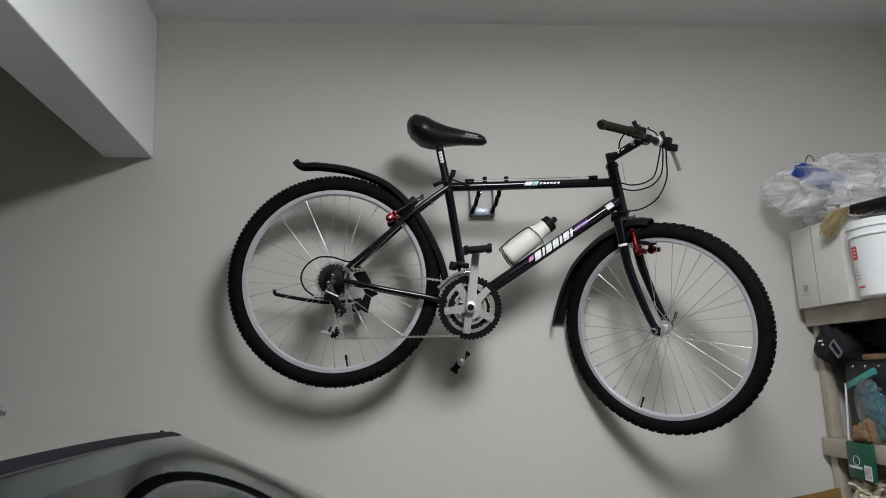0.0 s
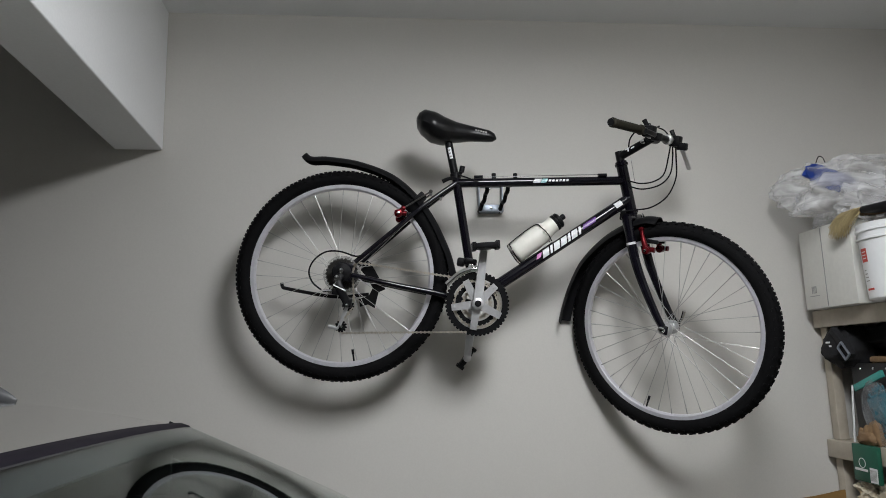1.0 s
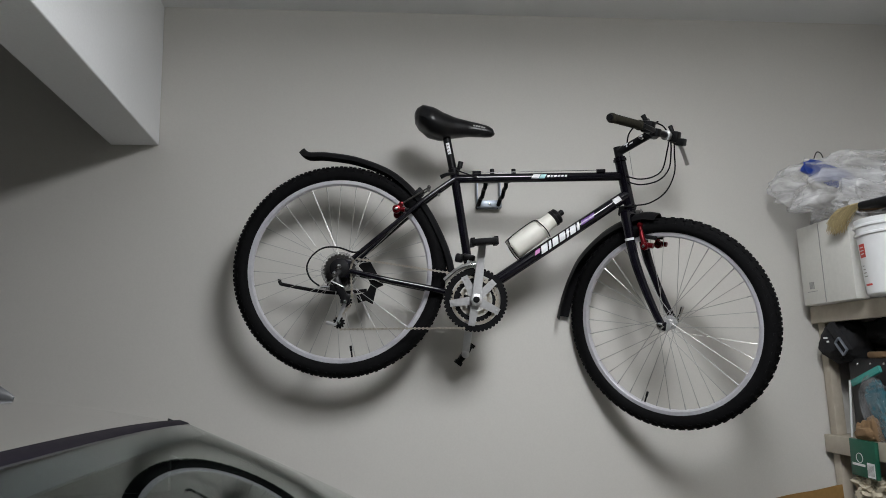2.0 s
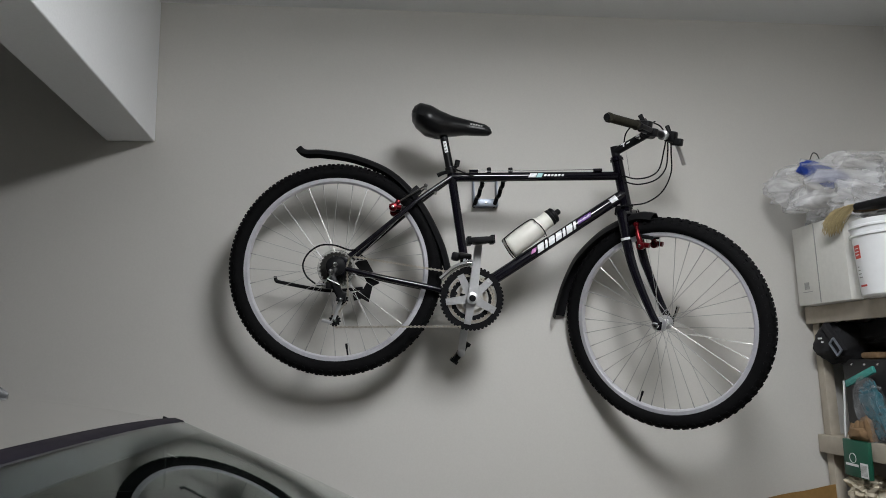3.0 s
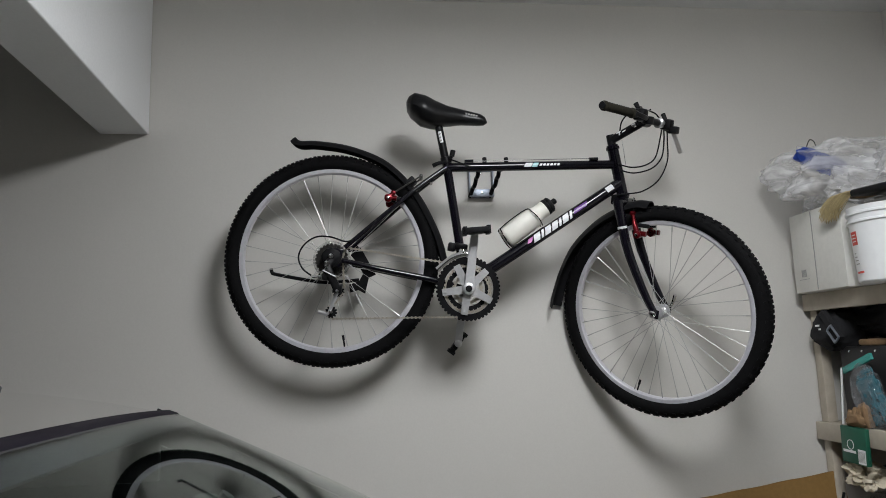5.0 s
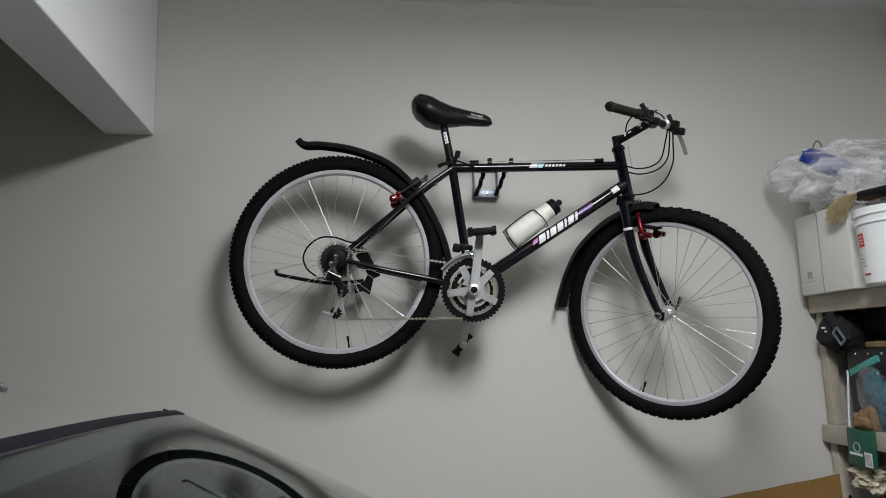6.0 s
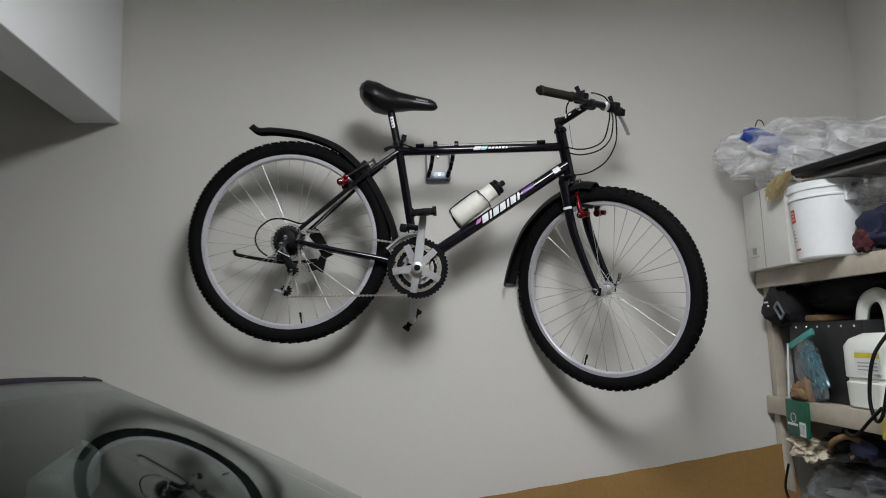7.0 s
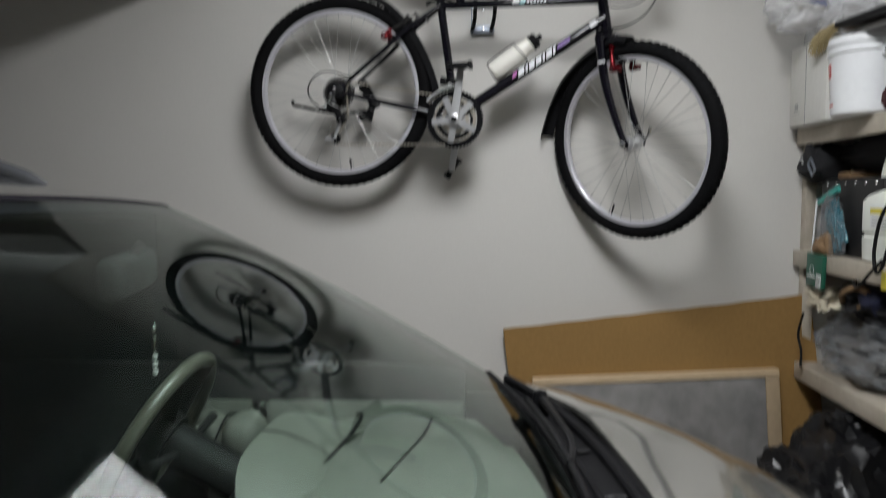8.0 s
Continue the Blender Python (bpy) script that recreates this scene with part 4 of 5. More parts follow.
def wall_hook():
    h = thing("wall_bike_hook", "zinc steel wall bracket with black rubber-coated hook arms", "bike hook", pose(0.499, WALL_Y, 2.229))
    part("lip", slab(-0.042, 0.042, -0.034, -0.030, 0.0, 0.026, 0.001), ZINC, h, "bent zinc front lip")
    part("base_plate", slab(-0.042, 0.042, -0.030, 0.0, 0.0, 0.003, 0.001), ZINC, h)
    part("top_bar", slab(-0.040, 0.040, -0.006, 0.0, 0.098, 0.112, 0.001), ZINC, h)
    for s in (-1, 1):
        part("side_plate", slab(s * 0.042 - 0.002, s * 0.042 + 0.002, -0.034, 0.0, 0.0, 0.115, 0.001), ZINC, h)
        part("screw", lathe([(0.001, -0.0065), (0.004, -0.006), (0.005, -0.0035), (0.005, 0)], "Y", 12, None, Matrix.Translation((0.0 if s < 0 else 0.0, -0.031 if s < 0 else -0.004, 0.012 if s < 0 else 0.09))), CHROME, h)
        x = s * 0.036
        pts = [(x - 0.004, -0.008, 0.006), (x - 0.004, -0.034, 0.010), (x + 0.002, -0.044, 0.028), (x + 0.004, -0.074, 0.030), (x + 0.008, -0.086, 0.050), (x + 0.008, -0.118, 0.052), (x + 0.010, -0.130, 0.068), (x + 0.012, -0.196, 0.056), (x + 0.013, -0.224, 0.056), (x + 0.013, -0.234, 0.068), (x + 0.013, -0.234, 0.082)]
        part("hook_arm", tube(smooth_path(pts, 4), 0.0074, 10), BLACK_PLASTIC, h, "black rubber-dipped stepped arm")


wall_hook()


# ---- car ----
CY = 0.74
ROOF_Z, HALF_TOP, HALF_BASE = 1.605, 0.645, 0.765


def sag(k):
    """The near side of the glass wraps down a little."""
    return 0.22 * max(0, -(k / 12 - 1) - 0.25) ** 2


def glass_row(t):
    """Edge curves of the windscreen: t = 0 at the roof, 1 at the cowl; gives a row across the car from the near to the far pillar."""
    row = []
    for k in range(25):
        s = k / 12 - 1
        half = HALF_TOP + (HALF_BASE - HALF_TOP) * t
        y = CY + s * half
        x_top, z_top = -0.235 - 0.028 * s * s, 1.6095 - 0.0215 * s * s
        x_low, z_low = 0.70 - 0.16 * s ** 2, 1.085 + 0.055 * s * s
        bulge = math.sin(math.pi * t) * (0.0155 + 0.0225 * (1 - s * s))
        x, z = x_top + (x_low - x_top) * t + bulge * 0.5, z_top + (z_low - z_top) * t + bulge
        row.append(Vector((x, y, z - sag(k))))
    return row


def lifted(row, d):
    return [p + Vector((0.47, 0, 0.88)) * d for p in row]


def car():
    c = thing("car", "silver hatchback car with tinted windscreen and black cowl", "car", pose(0, 0, 0))
    # roof panel with a gentle crown, meeting the windscreen's top edge
    front = glass_row(-0.0095)
    rows = []
    for i in range(15):
        t = i / 14
        rows.append([Vector((p.x + (-1.75 - p.x) * t, CY + (p.y - CY) * (1 - 0.04 * t), p.z + sag(k) * min(1, 2.5 * t) + 0.10 * (1 - math.exp(-3.5 * t)) - 0.16 * max(0, t - 0.55) ** 1.5)) for k, p in enumerate(front)])
    part("roof", loft(rows, thick=0.012), CAR_PAINT, c, "silver painted roof panel")
    # windscreen
    g = part("windscreen", loft([glass_row(0.012 + 0.976 * i / 18) for i in range(19)], thick=0.005), WINDSCREEN, c, "green-tinted curved windscreen reflecting the bicycle")
    g.visible_shadow = False
    top = [lifted(glass_row(-0.0090), -0.002), lifted(glass_row(-0.0065), 0.0005), lifted(glass_row(0.008), 0.0015), lifted(glass_row(0.012), -0.001)]
    part("windscreen_moulding", loft(top, thick=0.005), CAR_STRIP, c, "dark rubber strip along the windscreen's top")
    band = [lifted(glass_row(u), -0.004) for u in (0.006, 0.02, 0.034, 0.048)]
    part("glass_band", loft(band, thick=-0.003), CAR_STRIP, c, "black band along the glass edge")
    # painted pillars beside the glass
    for side in (0, -1):
        out = 1 if side else -1
        rows = []
        for i in range(15):
            p = glass_row(-0.03 + 1.05 * i / 14)[side]
            rows.append([p + Vector(v) for v in ((0.0, out * 0.001, -0.002), (-0.002, out * 0.006, -0.008), (-0.008, out * 0.011, -0.026), (-0.016, out * 0.014, -0.058))])
        part("pillar", loft(rows, thick=0.003), CAR_TRIM, c, "black windscreen pillar trim")
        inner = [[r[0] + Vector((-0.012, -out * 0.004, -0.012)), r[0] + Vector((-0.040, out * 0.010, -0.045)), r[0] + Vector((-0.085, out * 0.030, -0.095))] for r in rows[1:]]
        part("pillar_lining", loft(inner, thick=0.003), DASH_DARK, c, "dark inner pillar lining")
    # cowl and wipers
    base = lifted(glass_row(0.962), 0.007)
    hood_edge = [Vector((p.x + 0.125 - 0.065 * (k / 12 - 1) ** 4, p.y * 1.0, p.z - 0.012)) for k, p in enumerate(base)]
    rows = []
    for i in range(7):
        t = i / 6
        rows.append([a.lerp(b, t) + Vector((0, 0, -0.030 * math.sin(math.pi * t))) for a, b in zip(base, hood_edge)])
    part("cowl", loft(rows, thick=-0.01), CAR_TRIM, c, "black ribbed plastic cowl below the windscreen")
    for u, r in ((0.12, 0.008), (0.40, 0.006), (0.86, 0.010)):
        part("cowl_rib", tube(smooth_path([a.lerp(b, u) + Vector((0, 0, -0.030 * math.sin(math.pi * u) + 0.004)) for a, b in zip(base, hood_edge)], 2), r, 8), CAR_TRIM, c)
    for k in range(3, 22, 3):
        a, b = base[k], hood_edge[k]
        part("cowl_slot", tube([a.lerp(b, 0.48) + Vector((0, 0, -0.026)), a.lerp(b, 0.78) + Vector((0, 0, -0.018))], 0.004, 6), CAR_TRIM, c)
    for k0, k1 in ((21, 10), (11, 2)):
        pts = [base[k].lerp(glass_row(0.93)[k], 0.6) + Vector((0.02, 0, 0.022)) for k in range(k1, k0)]
        w = part("wiper", tube(pts, 0.006, 8), CAR_TRIM, c, "black windscreen wiper")
        part("wiper_arm", tube(smooth_path([base[k0] + Vector((0.055, 0, 0.012)), base[(k0 + k1) // 2 + 2] + Vector((0.030, 0, 0.026)), pts[len(pts) // 2]], 6), 0.008, 8), CAR_TRIM, w)
        part("wiper_pivot", lathe([(0.004, 0.03), (0.014, 0.026), (0.018, 0.010), (0.020, -0.02)], "Z", 16, None, Matrix.Translation(base[k0] + Vector((0.055, 0, -0.002)))), CAR_TRIM, w)
    # bonnet
    rows = []
    for i in range(19):
        t = i / 18
        row = []
        for k, p in enumerate(hood_edge):
            s = k / 12 - 1
            half = 0.80 - 0.10 * t ** 2
            x = p.x + (1.36 - 0.12 * s * s - p.x) * t
            z = p.z + sag(k) * min(1, 4 * t) + 0.010 - 0.22 * t ** 1.7 - 0.055 * abs(s) ** 5 * (0.6 + t) + 0.014 * math.exp(-((abs(s) - 0.62) / 0.12) ** 2) * (1 - t)
            row.append(Vector((x, CY + s * half, z)))
        rows.append(row)
    part("bonnet", loft(rows, thick=-0.012), CAR_PAINT, c, "silver bonnet reflecting the wall and cardboard")
    nose, bonnet_rows = rows[-1], rows
    # body sides and nose below
    for side, out in ((0, -1), (-1, 1)):
        edge = [r[side] for r in bonnet_rows]
        belt = [Vector((x, CY + out * 0.80, 1.05)) for x in (0.5, 0.1, -0.5, -1.2, -1.9)]
        line = edge[::-1] + belt
        prof = [[p + Vector((0, out * 0.0, -0.006)), Vector((p.x, CY + out * 0.85, p.z - 0.06)), Vector((p.x, CY + out * 0.875, 0.75)), Vector((p.x, CY + out * 0.86, 0.45)), Vector((p.x, CY + out * 0.82, 0.22))] for p in line]
        part("body_side", loft(prof, thick=0.01), CAR_PAINT, c)
        inset = [glass_row(u)[side] for u in (0.93, 0.70, 0.45, 0.20, 0.02)]
        rows = [[p + Vector((-0.05, out * 0.040, -0.05)), Vector((-0.9, p.y + out * 0.02, p.z - 0.05)), Vector((-1.72, p.y - out * 0.01, p.z - 0.05))] for p in inset]
        part("side_window", loft(rows, thick=0.005), SIDE_GLASS, c, "dark side glass")
    part("nose", loft([[p + Vector((0, 0, -0.006)) for p in nose], [Vector((p.x + 0.05, p.y, 0.70)) for p in nose], [Vector((p.x + 0.06, p.y, 0.45)) for p in nose], [Vector((p.x, p.y, 0.22)) for p in nose]], thick=0.01), CAR_PAINT, c)
    part("rear_panel", slab(-1.95, -1.75, CY - 0.80, CY + 0.80, 0.25, 1.58, 0.06), CAR_PAINT, c)
    part("underbody", slab(-1.8, 1.25, CY - 0.78, CY + 0.78, 0.20, 0.34, 0.02), DASH_DARK, c)
    for x in (0.85, -1.35):
        for s in (-1, 1):
            m = Matrix.Translation((x, CY + s * 0.74, 0.31))
            w = part("wheel", lathe([(0.05, -0.09), (0.19, -0.085), (0.20, -0.06), (0.20, 0.06), (0.19, 0.085), (0.05, 0.09)], "Y", 28), ALLOY, c, "", m)
            part("tyre", lathe([(0.20, -0.085), (0.29, -0.09), (0.31, -0.06), (0.31, 0.06), (0.29, 0.09), (0.20, 0.085)], "Y", 36, None, None, close=True), RUBBER, w)
    # roof rails
    for s in (-1, 1):
        y = CY + s * 0.628
        zr = 1.638
        bm = sweep(bmesh.new(), smooth_path([(-0.545, y, zr + 0.004), (-0.60, y, zr + 0.022), (-0.68, y, zr + 0.050), (-0.76, y, zr + 0.068), (-0.90, y, zr + 0.074), (-1.30, y, zr + 0.072), (-1.62, y, zr + 0.040)], 6), lambda t: [(x * min(1, 0.25 + 5 * t), z * min(1, 0.15 + 6 * t)) for x, z in ring_section(0.020, 10, 0.016)])
        box(bm, -1.02, -0.585, y - 0.013, y + 0.013, zr - 0.02, zr + 0.022, 0.004)
        box(bm, -1.02, -0.66, y - 0.013, y + 0.013, zr - 0.02, zr + 0.045, 0.004)
        part("roof_rail", bm, CAR_RAIL, c, "dark grey roof rail tapering at its front foot")
    # cabin lining, its near-black colour standing in for the cabin's shade
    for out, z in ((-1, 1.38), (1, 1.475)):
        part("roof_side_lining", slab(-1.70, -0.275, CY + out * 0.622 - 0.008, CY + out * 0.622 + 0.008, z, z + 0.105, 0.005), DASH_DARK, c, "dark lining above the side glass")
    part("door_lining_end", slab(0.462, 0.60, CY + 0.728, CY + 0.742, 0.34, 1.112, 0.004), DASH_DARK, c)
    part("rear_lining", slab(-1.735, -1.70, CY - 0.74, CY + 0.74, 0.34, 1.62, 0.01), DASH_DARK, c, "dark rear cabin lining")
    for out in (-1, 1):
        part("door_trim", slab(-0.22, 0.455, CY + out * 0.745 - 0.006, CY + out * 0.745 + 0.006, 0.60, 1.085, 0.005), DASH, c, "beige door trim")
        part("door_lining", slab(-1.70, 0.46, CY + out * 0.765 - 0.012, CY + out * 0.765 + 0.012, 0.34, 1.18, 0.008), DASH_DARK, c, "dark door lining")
    part("headlining", loft([[Vector((p.x - 0.02 - 1.6 * i / 4, CY + (p.y - CY) * 0.98, p.z - 0.035)) for p in glass_row(0.0)] for i in range(5)], thick=-0.01), DASH_DARK, c, "headlining coloured near black for cabin shade")
    rows = []
    for i in range(9):
        t = i / 8
        rows.append([Vector((p.x - 0.03 - (p.x - 0.03 + 0.02) * t, CY + (p.y - CY) * 0.965, 1.052 - 0.02 * (p.x < 0.6) - 0.030 * t + 0.020 * math.sin(math.pi * t) - 0.10 * max(0, t - 0.86) / 0.14)) for p in base])
    rows.append([Vector((-0.03, p.y, 0.62)) for p in rows[-1]])
    part("dashboard", loft(rows, thick=-0.012), DASH, c, "beige vinyl dashboard top")
    # instrument hood before the driver
    rows = []
    for i in range(9):
        t = i / 8
        x = 0.190 - 0.160 * t
        h = 0.030 + 0.044 * math.sin(math.pi * 0.5 * min(1, t * 1.15))
        rows.append([Vector((x + 0.05 * abs(k / 8 - 1) ** 3, CY + 0.44 + 0.275 * (k / 8 - 1) * (0.78 + 0.22 * t), 1.016 + h * max(0, 1 - abs(k / 8 - 1) ** 5))) for k in range(17)])
    part("instrument_hood", loft(rows, thick=-0.015), DASH, c, "beige hood over the instruments")
    # dark tube added as the shadow line where the hood meets the dash
    part("hood_shadow_line", tube(smooth_path([(0.150, 0.99, 1.063), (0.178, 1.10, 1.064), (0.200, 1.27, 1.064), (0.205, 1.42, 1.063), (0.185, 1.46, 1.060)], 5), 0.0045, 6), DASH_DARK, c, "dark strip drawn as the shadow line at the hood's foot")
    part("dash_seam", tube(smooth_path([(0.315, 1.02, 1.070), (0.345, 1.15, 1.071), (0.372, 1.28, 1.071), (0.382, 1.40, 1.070)], 5), 0.003, 6), DASH_DARK, c, "dark seam in the dashboard")
    part("hood_seam", tube(smooth_path([r[8] + Vector((0, (i - 4) * 0.004, 0.0165)) for i, r in enumerate(rows)], 3), 0.0014, 6), DASH_DARK, c, "dark seam across the hood")
    for x, y, w, d in ((-0.19, CY + 0.66, 0.12, 0.16), (-0.085, CY + 0.67, 0.10, 0.14)):
        part("dash_pod", crumpled((w, d, 0.12), 71 + int(x * -50), 0.02, 4, flat=False), DASH, c, "beige rounded dashboard pod", Matrix.Translation((x, y, 0.955)))
    part("dash_pod_seam", tube(smooth_path([(-0.135, CY + 0.58, 1.02), (-0.128, CY + 0.66, 1.07), (-0.11, CY + 0.73, 1.05)], 5), 0.003, 6), DASH_DARK, c)
    part("instrument_panel", slab(0.020, 0.05, CY + 0.24, CY + 0.60, 0.94, 1.045, 0.02), DASH_DARK, c, "dark instrument panel")
    part("dash_vent", slab(0.10, 0.16, CY + 0.02, CY + 0.13, 1.025, 1.050, 0.008), DASH_DARK, c)
    part("centre_stack", slab(-0.10, 0.02, CY - 0.16, CY + 0.14, 0.65, 1.03, 0.03), DASH, c)
    part("dash_gauge", lathe([(0.004, 0.02), (0.022, 0.018), (0.026, 0.0), (0.026, -0.02)], "Z", 20, None, Matrix.Translation((-0.062, CY + 0.715, 1.075))), CHROME, c, "small chrome ball on the dashboard")
    # steering wheel
    m = Matrix.Translation((-0.188, CY + 0.43, 1.098)) @ Matrix.Rotation(radians(-62), 4, "Y")
    sw = part("steering_wheel", tube([(0.185 * math.cos(a), 0.185 * math.sin(a), 0) for a in [2 * math.pi * k / 40 for k in range(40)]], 0.0155, 12, closed=True), LEATHER, c, "grey leather steering wheel", m)
    bm = lathe([(0.004, 0.02), (0.055, 0.016), (0.068, 0.0), (0.06, -0.03)], "Z", 24)
    part("wheel_hub", bm, DASH_DARK, sw)
    for a in (25, 155, 205, 335):
        part("wheel_spoke", sweep(bmesh.new(), [(0.05 * math.cos(radians(a)), 0.05 * math.sin(radians(a)), -0.006), (0.18 * math.cos(radians(a)), 0.18 * math.sin(radians(a)), 0)], ring_section(0.018, 8, 0.008)), DASH_DARK, sw)
    part("steering_column", tube([m @ Vector((0, 0, -0.02)), m @ Vector((0, 0, -0.25))], 0.045, 14), DASH_DARK, c)
    for s in (-1, 1):
        part("column_stalk", tube([m @ Vector((0, s * 0.03, -0.06)), m @ Vector((0.02, s * 0.16, -0.05))], 0.008, 8, r1=0.011), DASH_DARK, c)
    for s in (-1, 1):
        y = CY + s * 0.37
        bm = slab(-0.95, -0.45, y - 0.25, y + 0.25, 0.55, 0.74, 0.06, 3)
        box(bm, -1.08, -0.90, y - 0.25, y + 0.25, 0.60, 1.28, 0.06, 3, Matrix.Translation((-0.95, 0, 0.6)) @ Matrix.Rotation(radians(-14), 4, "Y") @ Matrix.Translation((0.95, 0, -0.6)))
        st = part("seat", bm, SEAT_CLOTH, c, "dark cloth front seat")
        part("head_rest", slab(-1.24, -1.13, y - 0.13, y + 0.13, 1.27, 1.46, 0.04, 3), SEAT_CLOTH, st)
    # mirror with a hanging charm
    mp = glass_row(0.20)[12] + Vector((-0.055, 0.15, -0.045))
    mr = part("rear_mirror", slab(-0.022, 0.022, -0.125, 0.125, -0.034, 0.034, 0.018, 3, Matrix.Rotation(radians(14), 4, "Z")), DASH_DARK, c, "dark rear-view mirror", Matrix.Translation(mp))
    part("mirror_stalk", tube([(0, 0, 0.02), (0.022, 0, 0.048)], 0.009, 8), DASH_DARK, mr)
    part("sun_visor", slab(-0.17, 0.0, CY - 0.55, CY - 0.05, -0.008, 0.008, 0.006, 2), DASH_DARK, c, "dark sun visor", Matrix.Translation((-0.24, 0, 1.57)) @ Matrix.Rotation(radians(18), 4, "Y"))
    ch = thing("mirror_charm", "small silver charm hanging on a cord from the mirror", "charm", Matrix.Translation(mp + Vector((0.01, 0.06, -0.036))))
    part("cord", tube([(0, 0, 0.0), (0, 0.001, -0.062)], 0.0008, 6), BLACK_PLASTIC, ch)
    part("bead", lathe([(0.001, -0.078), (0.004, -0.073), (0.004, -0.066), (0.001, -0.062)], "Z", 12), CHROME, ch)
    for zz in (-0.122, -0.136, -0.150):
        part("bead", lathe([(0.001, zz - 0.006), (0.005, zz - 0.003), (0.005, zz + 0.003), (0.001, zz + 0.006)], "Z", 12), GREY_PRINT, ch, "pale grey bead")
    part("pendant", slab(-0.003, 0.003, -0.006, 0.006, -0.115, -0.084, 0.002), CHROME, ch, "silver pendant")


car()


# ---- things against the wall ----
def cardboard():
    t = thing("cardboard_sheet", "large flat brown cardboard sheet leaning against the wall", "cardboard", Matrix.Translation((0.577, 2.440, 1.091)) @ Matrix.Rotation(radians(-7.0), 4, "Y") @ Matrix.Rotation(radians(-1.5), 4, "X"))
    rows = [[Vector((1.165 * i / 24, -0.0015 * math.sin(i * 0.5) - 0.010 * math.sin(math.pi * i / 24), -1.02 * j / 10 + (0.0012 * math.sin(i * 1.7) if j == 0 else 0))) for i in range(25)] for j in range(11)]
    part("sheet", loft(rows, thick=0.006), CARDBOARD, t)
    part("fold_line", slab(1.08, 1.16, -0.020, -0.0165, -0.262, -0.258), BOARD_TAN, t, "pale torn fold")


cardboard()


def leaning_board():
    a = math.atan2(0.048, 0.918)
    t = thing("leaning_panel", "dusty grey framed panel with a pale wooden edge leaning on cardboard", "panel", Matrix.Translation((0.690, 2.395, 0.906)) @ Matrix.Rotation(-a, 4, "Y") @ Matrix.Rotation(radians(-3), 4, "X"))
    w, h = 0.920, 0.93
    part("top_edge", slab(0, w, -0.012, 0.030, -0.026, 0.0, 0.002), PALE_WOOD, t, "pale wooden top edge")
    part("side_edge", slab(w - 0.05, w, -0.010, 0.028, -h, -0.027, 0.002), BOARD_TAN, t, "tan side edge")
    part("side_edge", slab(0, 0.03, -0.010, 0.028, -h, -0.027, 0.002), BOARD_TAN, t, "tan side edge")
    part("face", slab(0.031, w - 0.051, -0.006, 0.020, -h, -0.027, 0.001), BOARD_GREY, t, "grey glossy face with reflections coloured in as blotches")


leaning_board()


def wall_picture():
    t = thing("wall_picture", "dark picture in a wide black frame on the wall", "picture", Matrix.Translation((-1.452, WALL_Y, 2.300)))
    w, h, b = 0.62, 0.46, 0.045
    for x0, x1, z0, z1 in ((-w, 0, 0, b), (-w, 0, h - b, h), (-b, 0, b, h - b), (-w, -w + b, b, h - b)):
        part("frame_side", slab(x0, x1, -0.022, 0, z0, z1, 0.004), BLACK_PLASTIC, t)
    part("print", slab(-w + b, -b, -0.010, -0.002, b, h - b), PICTURE_DARK, t, "dim grey print")


wall_picture()

# ---- shelves ----
SH_X0, SH_X1, SH_Y0, SH_Y1 = 1.680, 2.14, 0.75, 2.470
SHELF_Z = (1.852, 1.398, 0.975, 0.45)


def shelving():
    t = thing("storage_shelf", "painted wooden storage shelf crowded with garage clutter", "shelf", pose(0, 0, 0))
    for z in SHELF_Z:
        part("shelf_board", slab(SH_X0 + 0.022, SH_X1, SH_Y0, SH_Y1, z - 0.022, z, 0.002), SHELF_WOOD, t)
        part("shelf_lip", slab(SH_X0, SH_X0 + 0.021, SH_Y0, SH_Y1, z - 0.060, z + 0.001, 0.003), SHELF_WOOD, t, "worn cream front lip")
    for x in (SH_X0 + 0.024, SH_X1 - 0.042):
        for y in (SH_Y0, SH_Y1 - 0.040):
            zs = [0.0] + [v for z in SHELF_Z[::-1] for v in (z - 0.0225, z + 0.0005)]
            for a, b in zip(zs[0::2], zs[1::2]):
                part("post", slab(x, x + 0.038, y, y + 0.038, a, b, 0.003), SHELF_WOOD, t)


shelving()
Z1, Z2, Z3 = SHELF_Z[0] + 0.002, SHELF_Z[1] + 0.002, SHELF_Z[2] + 0.002


def white_carton():
    t = thing("white_carton", "plain white cardboard box standing on the top shelf", "box", pose(1.632, 2.150, Z1))
    part("body", slab(0, 0.30, 0, 0.275, 0, 0.282, 0.004), WHITE_CARD, t)
    part("seam", slab(-0.0015, 0.0, 0.148, 0.151, 0.004, 0.278), GREY_PRINT, t)
    for k in range(4):
        part("print", slab(-0.0012, 0.0, 0.205 + k * 0.007, 0.209 + k * 0.007, 0.055, 0.080), GREY_PRINT, t)
    part("print", slab(-0.0012, 0.0, 0.190, 0.245, 0.045, 0.047), GREY_PRINT, t)


white_carton()


